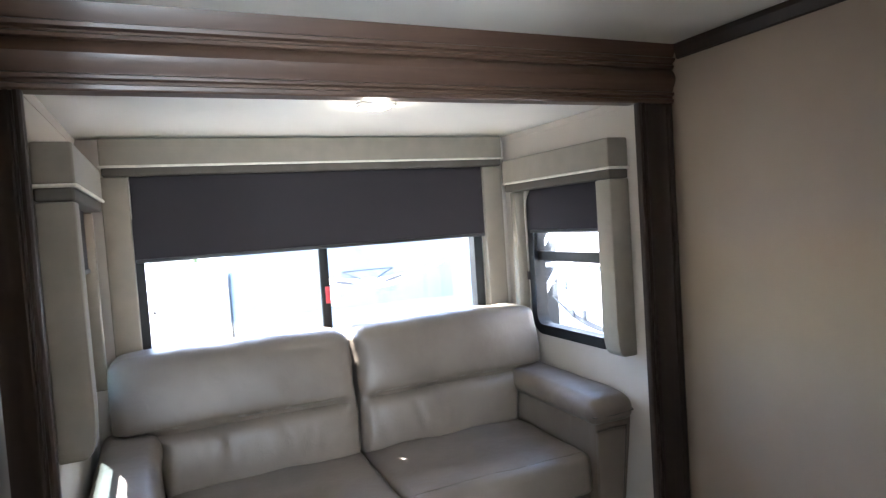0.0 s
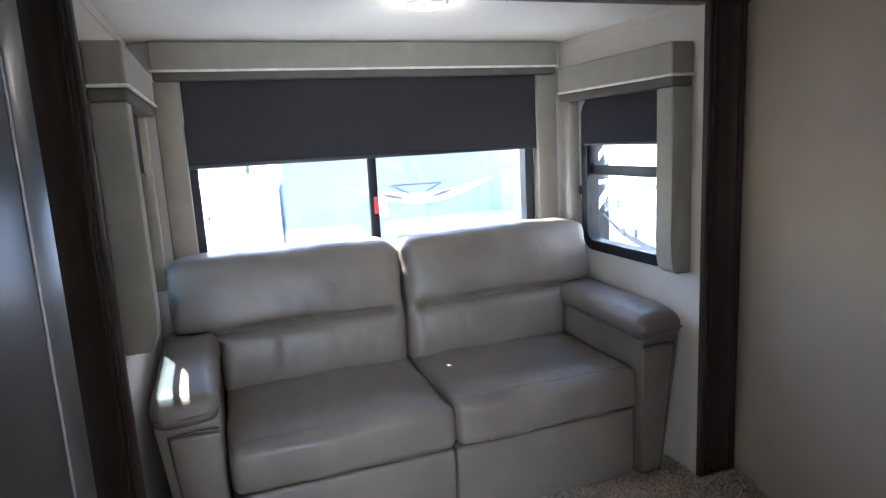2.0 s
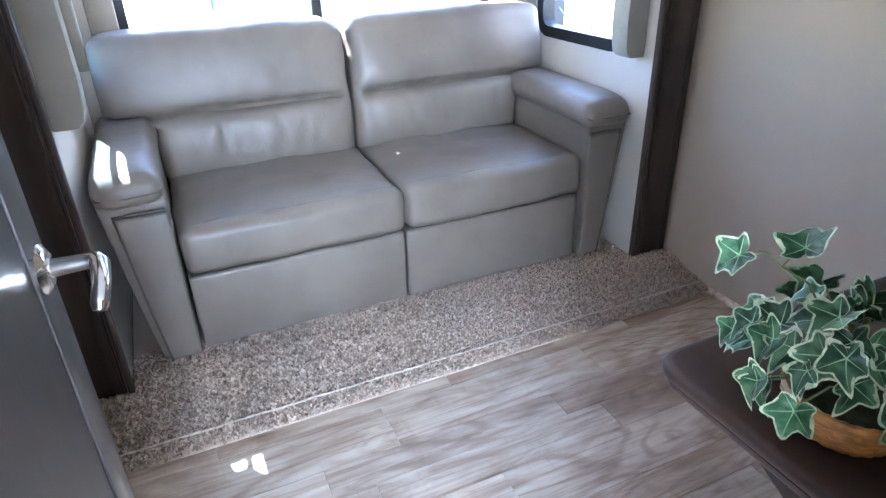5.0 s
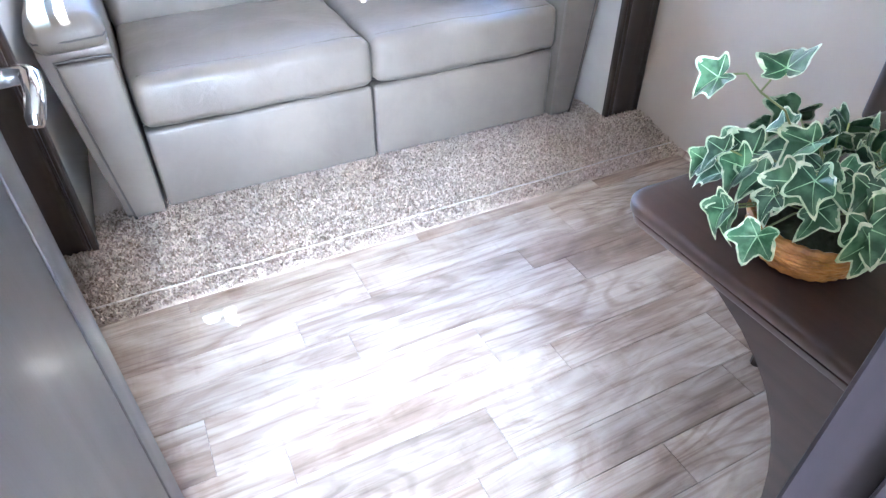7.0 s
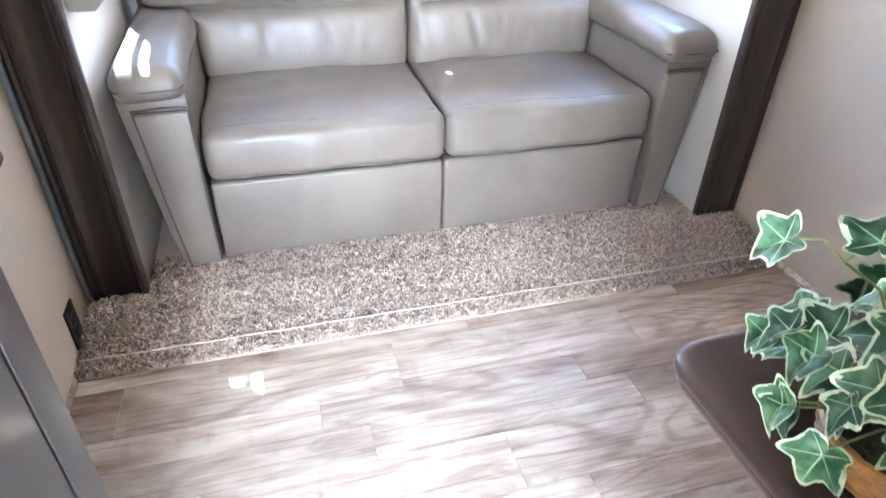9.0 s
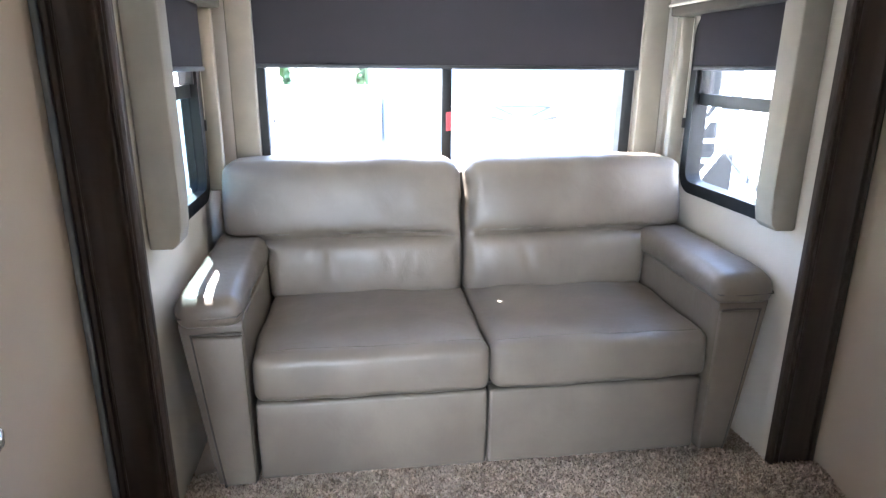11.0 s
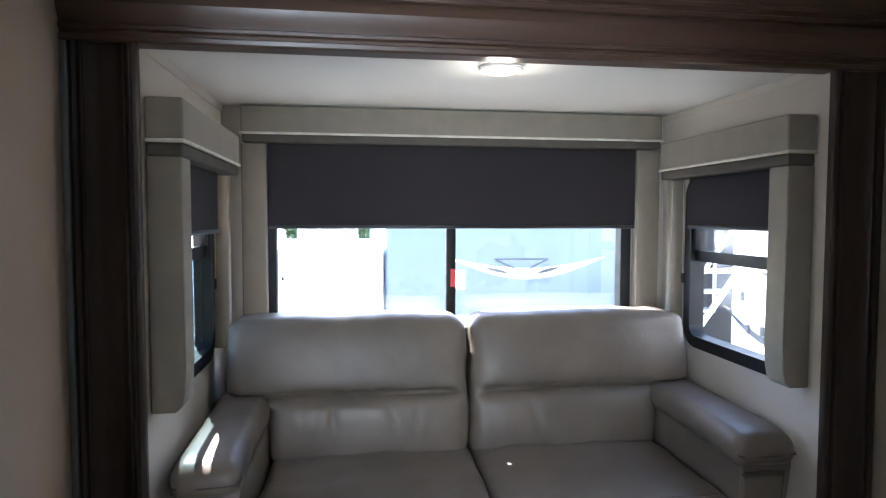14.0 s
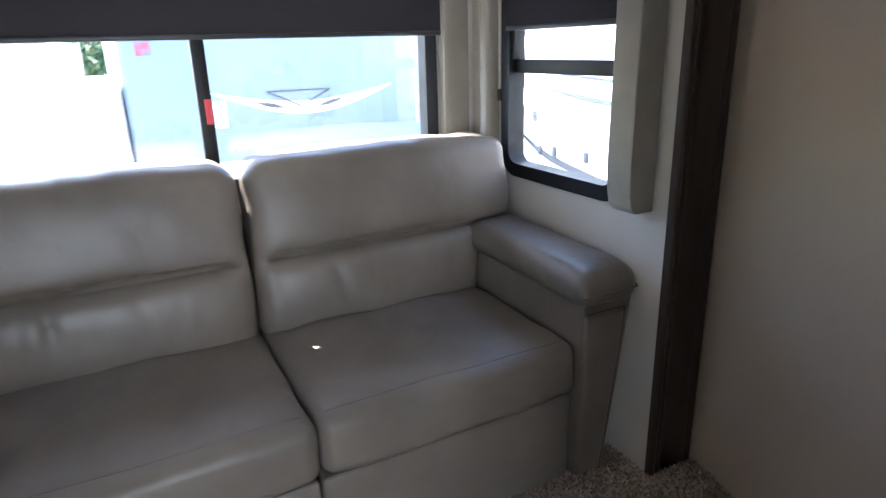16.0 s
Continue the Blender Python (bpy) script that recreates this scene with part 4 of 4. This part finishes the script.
# ---- far chair ----
def chair():
    """Built with its back along y at x = 0, facing -x, then turned and set beside the table."""
    c = thing("dining_chair", (0, 0, 0), "dark wooden chair with a padded leather back beside the table", "chair")
    for x, y in ((0.0, 0.0), (0.0, -0.38), (-0.38, 0.0), (-0.38, -0.38)):
        part("leg", tube([(x, y, 0.008), (x, y, 0.53 if x > -0.1 else 0.44)], [0.014, 0.018], 8), ESPRESSO, c)
    part("seat", cushion(-0.40, 0.02, -0.395, 0.015, 0.44, 0.495, 0.02, (0, 0, 0.012), 0.05, 0.003), CHAIR_PAD, c, "dark leather seat")
    part("backrest", moved(cushion(-0.01, 0.03, -0.40, 0.02, 0.525, 0.95, 0.016, (0.008, 0, 0), 0.05, 0.003), lambda v: v + Vector((0.10 * max(0, v.z - 0.5), 0, 0))), CHAIR_PAD, c, "dark leather padded back")
    c.matrix_basis = pose(1.735, 0.955, 0, 0, 0, 27)


chair()


# ---- the open door ----
def door():
    hinge, latch = Vector((-0.004, 0.392, 0)), Vector((0.050, 1.020, 0))
    d = (latch - hinge).normalized()
    n = Vector((d.y, -d.x, 0))
    wide = (latch - hinge).length
    m = Matrix((d, -n, Vector((0, 0, 1)))).transposed().to_4x4()
    def put(g):
        """Local x runs from the hinge to the latch edge, y into the door's thickness, z up."""
        return moved(g, lambda v: hinge + m.to_3x3() @ v)
    t = thing("door_1", hinge, "glossy dark laminate door standing open, with a chrome lever", "door")
    t["kind"] = "structure"
    st = 0.068
    part("stile", put(block(wide - st + 0.003, wide, 0, 0.032, 0.02, 1.87, 0.004)), DOOR_WOOD, t)
    part("stile", put(block(0, st - 0.003, 0, 0.032, 0.02, 1.87, 0.004)), DOOR_WOOD, t)
    part("panel", put(block(st, wide - st, 0.002, 0.030, 0.02, 1.87, 0.004)), DOOR_WOOD, t)
    part("core", put(block(0.004, wide - 0.004, 0.008, 0.026, 0.024, 1.866)), PLASTIC_BLACK, t)
    h = part("handle", put(joined(moved(lathe([(0.0, 0.0), (0.030, 0.0), (0.030, 0.005), (0.023, 0.011), (0.012, 0.014), (0.0, 0.012)], (0, 0, 0), 24), lambda v: Vector((wide - 0.044 + v.x, -v.z, 0.950 + v.y))))), CHROME, t, "chrome rosette")
    part("lever", put(tube([(wide - 0.044, -0.010, 0.950), (wide - 0.044, -0.050, 0.952), (wide - 0.046, -0.060, 0.952), (wide - 0.056, -0.066, 0.951), (wide - 0.090, -0.070, 0.946), (wide - 0.125, -0.070, 0.936), (wide - 0.130, -0.069, 0.930)], [0.012, 0.011, 0.0112, 0.0112, 0.0102, 0.0095, 0.007], 12)), CHROME, h, "chrome lever")
    for z in (0.35, 1.55):
        part("hinge", put(tube([(-0.005, 0.016, z), (-0.005, 0.016, z + 0.07)], 0.006, 10)), CHROME, t, "chrome hinge")


door()

# ---- socket on the left wall ----
sock = thing("wall_socket", (WALL_L, 1.79, 0.105), "dark brown socket plate low on the wall", "socket")
part("plate", cushion(WALL_L + 0.0005, WALL_L + 0.007, 1.755, 1.828, 0.040, 0.165, 0.003), SOCKET, sock)
for z in (0.078, 0.128):
    part("outlet", cushion(WALL_L + 0.0065, WALL_L + 0.0095, 1.775, 1.808, z - 0.014, z + 0.014, 0.0014), PLASTIC_BLACK, sock)


# ---- outside ----
GZ = -0.95
structure("ground", block(-400, 400, -400, 400, GZ - 0.2, GZ), GROUND, "pale gravel yard", "ground")


def trailer(name, x0, x1, y0, y1, z0, z1, m, label, r=0.25):
    t = thing(name, ((x0 + x1) / 2, (y0 + y1) / 2, GZ), label, "trailer", "parked trailers")
    part("body", cushion(x0, x1, y0, y1, z0, z1, r, step=0.5), m, t)
    for x in (x0 + (x1 - x0) * 0.45, x0 + (x1 - x0) * 0.62):
        part("wheel", tube([(x, y0 + 0.02, GZ + 0.36), (x, y0 + 0.26, GZ + 0.36)], 0.36, 24), PLASTIC_BLACK, t)
    return t


ta = trailer("travel_trailer", -7.5, 0.725, 6.0, 8.4, GZ + 0.55, 1.08, GEL_WHITE, "white travel trailer parked alongside", 0.03)
part("trim_edge", block(0.712, 0.722, 5.992, 5.999, -0.35, 1.04, 0.002), DECAL_MID, ta, "grey corner strip")
tb = trailer("travel_trailer", 0.735, 3.3, 6.02, 12.0, GZ + 0.45, 2.55, GEL_GREY, "blue-grey trailer front with a pale emblem", 0.05)


def swoosh(pts, thick, y):
    """A tapering curved stripe on a wall that faces the camera's side, as a thin raised strip."""
    up = [(x, z + thick * math.sin(math.pi * (i + 0.5) / len(pts))) for i, (x, z) in enumerate(pts)]
    return prism(pts + up[::-1], "y", y - 0.006, y - 0.001)


def bow(x0, x1, z0, sag, n=12):
    return [(x0 + (x1 - x0) * i / n, z0 - sag * math.sin(math.pi * i / n)) for i in range(n + 1)]


def lens(x0, z0, x1, z1, fat, n=10):
    """A slim pointed eye between two tips."""
    line = [(x0 + (x1 - x0) * i / n, z0 + (z1 - z0) * i / n, fat * math.sin(math.pi * i / n)) for i in range(n + 1)]
    return prism([(x, z - h * 0.5) for x, z, h in line] + [(x, z + h * 0.5) for x, z, h in line[-2:0:-1]], "y", 6.006, 6.011)


part("emblem_band", swoosh(bow(1.32, 2.84, 0.980, 0.20, 24), 0.105, 6.02), GEL_WHITE, tb, "pale curved emblem")
part("emblem_eye", lens(1.66, 0.890, 1.91, 0.835, 0.034), DECAL, tb, "dark emblem stroke")
part("emblem_eye", lens(2.16, 0.835, 2.40, 0.890, 0.034), DECAL, tb, "dark emblem stroke")
part("emblem_line", joined(tube([(1.76, 6.010, 0.965), (1.90, 6.010, 0.905), (2.04, 6.010, 0.835), (2.15, 6.010, 0.905), (2.28, 6.010, 0.965)], 0.006, 6), tube([(1.76, 6.010, 0.968), (2.28, 6.010, 0.968)], 0.005, 6)), DECAL, tb, "thin dark emblem outline")
part("sticker", block(0.86, 0.96, 6.010, 6.019, 1.27, 1.36, 0.003), DECAL_BLUE, tb, "small blue and red sticker")
part("lower_band", block(0.78, 3.26, 6.008, 6.018, -0.45, 0.45, 0.004), GEL_WHITE, tb, "white lower body")

# unseen trailer, added as a reflector to send sunlight in through the doorway
trailer("travel_trailer", -5.0, 6.5, -7.4, -4.9, GZ + 0.5, 2.7, GEL_WHITE, "unseen white trailer added behind the doorway to bounce sunlight in", 0.06)
tc_ = trailer("travel_trailer", 3.3, 5.6, 0.4, 4.75, GZ + 0.35, 2.4, GEL_WHITE, "white trailer with grey curved stripes", 0.12)


def on_side(g):
    """From (along, out, up) to the trailer's wall at x = 3.3."""
    return moved(g, lambda v: Vector((3.299 + v.y, v.x, v.z)))


part("stripe", on_side(swoosh([(4.40 - 0.85 * i / 14, 0.985 - 0.075 * i / 14 - 0.03 * math.sin(math.pi * i / 14)) for i in range(15)], 0.035, 0)), DECAL, tc_, "dark curved stripe")
part("stripe", on_side(swoosh([(4.30 - 0.85 * i / 14, 1.075 - 0.05 * i / 14) for i in range(15)], 0.022, 0)), DECAL, tc_, "dark curved stripe")
part("stripe", on_side(swoosh([(4.74 - 0.95 * (i / 14), 0.44 + 0.24 * (1 - i / 14) ** 3) for i in range(15)], 0.05, 0)), DECAL, tc_, "dark curved stripe")
for y, z in ((4.51, 0.75), (4.28, 0.53), (4.44, 0.52), (3.95, 0.53)):
    part("marker", block(3.286, 3.298, y, y + 0.04, z, z + 0.07, 0.004), DECAL, tc_, "small dark marker")

# added dark backdrop in place of the shadow and asphalt beyond the steps
td = trailer("dark_backdrop_trailer", 3.6, 8.5, 6.6, 9.2, GZ + 0.25, 2.0, CHARCOAL, "charcoal trailer shape added for the dark shadow and asphalt beyond", 0.08)

ladder = thing("folding_steps", (3.2, 5.2, GZ), "white folding steps with a sloping handrail", "steps")
for x in (3.15, 3.55):
    part("rail", tube([(x, 4.85, 1.05), (x, 5.75, 0.15), (x, 5.9, GZ)], 0.028, 8), GEL_WHITE, ladder)
    part("handrail", tube([(x, 4.85, 1.45), (x, 5.85, 0.55)], 0.02, 8), GEL_WHITE, ladder)
    for k in range(3):
        part("baluster", tube([(x, 4.95 + 0.36 * k, 0.95 - 0.36 * k), (x, 4.95 + 0.36 * k, 1.35 - 0.36 * k)], 0.014, 6), GEL_WHITE, ladder)
for k in range(5):
    part("tread", block(3.15, 3.55, 4.90 + 0.19 * k, 5.04 + 0.19 * k, 0.92 - 0.19 * k, 0.95 - 0.19 * k, 0.004), METAL, ladder, "grey metal tread")


def tree(x, y, h, seed):
    rng = random.Random(seed)
    t = thing("tree", (x, y, GZ), "leafy green tree far behind the trailers", "tree", "far trees")
    part("trunk", tube([(x, y, GZ), (x + 0.1, y, GZ + h * 0.35), (x, y + 0.1, GZ + h * 0.7)], [0.16, 0.11, 0.05], 8), BARK, t)
    verts, faces = [], []
    for k in range(1600):
        a, u = rng.uniform(0, 2 * math.pi), rng.uniform(-1, 1)
        r = rng.uniform(0.35, 1.0) ** 0.5 * (1 + 0.35 * math.sin(3 * a + seed) * u)
        c = Vector((x + r * h * 0.30 * math.cos(a) * math.sqrt(1 - u * u), y + r * h * 0.30 * math.sin(a) * math.sqrt(1 - u * u), GZ + h * 0.68 + r * h * 0.32 * u))
        d1 = Vector((rng.gauss(0, 1), rng.gauss(0, 1), rng.gauss(0, 1))).normalized() * 0.11
        d2 = d1.orthogonal().normalized() * 0.07
        i = len(verts)
        verts += [tuple(c - d1), tuple(c + d2), tuple(c + d1), tuple(c - d2)]
        faces.append((i, i + 1, i + 2, i + 3))
    part("crown", (verts, faces), FOLIAGE, t, "", False)


tree(0.45, 21.0, 2.75, 3)
tree(-1.2, 23.0, 3.0, 5)

# ---- floor, carpet ----
floor = structure("floor", joined(block(WALL_L - 1.2, WALL_R, REAR, PART_Y1, -0.05, 0.004), block(WALL_L, WALL_R, PART_Y1, FRONT + 0.05, -0.05, 0.004)), JOINT, "wood-look vinyl plank floor in grey-brown", "floor")
BASE[floor] = Vector()
structure("floor_slide", block(SLIDE_L - T, SLIDE_R + T, FRONT + 0.0505, BACK, -0.2, SLIDE_FLOOR), JOINT, "raised floor of the alcove under the carpet", "floor")

CARPET_Y0, RIDGE = 1.662, 1.712


def carpet_height(y):
    if y < RIDGE:
        return 0.012 + 0.020 * (y - CARPET_Y0) / (RIDGE - CARPET_Y0)
    return min(SLIDE_FLOOR + 0.010, 0.028 + (y - RIDGE) * 0.24)


def carpet():
    x0, x1 = WALL_L + 0.004, WALL_R - 0.004
    ys = [CARPET_Y0, CARPET_Y0 + 0.002, RIDGE, RIDGE + 0.004, 1.90, 2.05, 2.3, BACK - 0.002]
    prof = [(y, carpet_height(y)) for y in ys]
    prof[0] = (CARPET_Y0, 0.0045)
    base = prism(prof[:5] + [(1.938, carpet_height(1.938)), (1.938, 0.0045)], "x", x0, x1)
    inner = prism([(1.9385, 0.0045), (1.9385, carpet_height(1.9385)), (FRONT + 0.051, SLIDE_FLOOR + 0.010), (BACK - 0.002, SLIDE_FLOOR + 0.010), (BACK - 0.002, SLIDE_FLOOR + 0.0005), (FRONT + 0.051, SLIDE_FLOOR + 0.0005), (FRONT + 0.049, 0.0045)], "x", -0.0545, 1.8135)
    ob = structure("carpet", joined(base, inner), CARPET, "speckled brown and cream shag carpet with a ridge along its edge", "carpet")
    BASE[ob] = Vector()
    part("binding", tube([(x0 + 0.01 + (x1 - x0 - 0.02) * i / 40, RIDGE + 0.0015 * math.sin(i * 1.7), 0.037) for i in range(41)], 0.0028, 6), RIDGE_CORD, ob, "pale bound ridge")
    rng = np.random.default_rng(4)
    n = 52000
    xs = rng.uniform(x0, x1, n)
    yy = rng.uniform(CARPET_Y0, 2.12, n)
    ok = (yy < 1.936) | ((xs > -0.052) & (xs < 1.812))
    ok &= ~((abs(yy - RIDGE) < 0.004) & (rng.uniform(0, 1, n) < 0.8))
    xs, yy = xs[ok], yy[ok]
    n = len(xs)
    z = np.array([carpet_height(y) for y in yy])
    ang, h = rng.uniform(0, 2 * np.pi, n), rng.uniform(0.005, 0.011, n)
    w = rng.uniform(0.0020, 0.0042, n)
    lx, ly = rng.normal(0, 0.0045, n), rng.normal(-0.001, 0.0045, n)
    dx, dy = np.cos(ang) * w, np.sin(ang) * w
    v = np.empty((n, 4, 3))
    v[:, 0] = np.stack([xs - dx, yy - dy, z - 0.001], 1)
    v[:, 1] = np.stack([xs + dx, yy + dy, z - 0.001], 1)
    v[:, 2] = np.stack([xs + dx * 0.8 + lx, yy + dy * 0.8 + ly, z + h], 1)
    v[:, 3] = np.stack([xs - dx * 0.8 + lx, yy - dy * 0.8 + ly, z + h], 1)
    me = bpy.data.meshes.new("tufts")
    me.from_pydata(v.reshape(-1, 3).tolist(), [], np.arange(n * 4).reshape(-1, 4).tolist())
    me.materials.append(CARPET)
    tufts = new("tufts", me)
    tufts.parent = ob
    tagged(tufts, "", "", "", "stuff")


carpet()


def planks():
    length = 0.705
    rows = [(1.612, 1.712, 0.142), (1.445, 1.612, 0.612), (1.345, 1.445, 0.392), (1.235, 1.345, 0.505), (1.075, 1.235, 0.817), (0.975, 1.075, 0.262), (0.820, 0.975, 0.714)]
    rng = random.Random(11)
    y = 0.820
    while y > REAR + 0.03:
        w = rng.choice((0.100, 0.110, 0.155))
        rows.append((max(y - w, REAR + 0.004), y, rng.uniform(0, length)))
        y -= w
    shared = {}
    for y0, y1, first in rows:
        top = min(y1, CARPET_Y0 + 0.03)
        lo = WALL_L + 0.003 if y0 > PART_Y1 else WALL_L - 1.19
        x = first - 4 * length
        while x < WALL_R - 0.003:
            a, b = max(x, lo), min(x + length, WALL_R - 0.003)
            if b - a > 0.02:
                key = (round(b - a, 3), round(top - y0, 3))
                if key not in shared:
                    hx, hy = key[0] / 2 - 0.0005, key[1] / 2 - 0.0005
                    e = 0.0008
                    corners = ((-1, -1), (1, -1), (1, 1), (-1, 1))
                    v = [(sx * hx, sy * hy, 0.0) for sx, sy in corners] + [(sx * hx, sy * hy, 0.0028) for sx, sy in corners] + [(sx * (hx - e), sy * (hy - e), 0.0036) for sx, sy in corners]
                    f = [(8, 9, 10, 11)] + [(i, (i + 1) % 4, 4 + (i + 1) % 4, 4 + i) for i in range(4)] + [(4 + i, 4 + (i + 1) % 4, 8 + (i + 1) % 4, 8 + i) for i in range(4)]
                    shared[key] = mesh_of("plank", (v, f), PLANK)
                ob = new("plank", shared[key])
                ob.parent = floor
                ob.location = ((a + b) / 2, (y0 + top) / 2, 0.0042)
            x += length


planks()
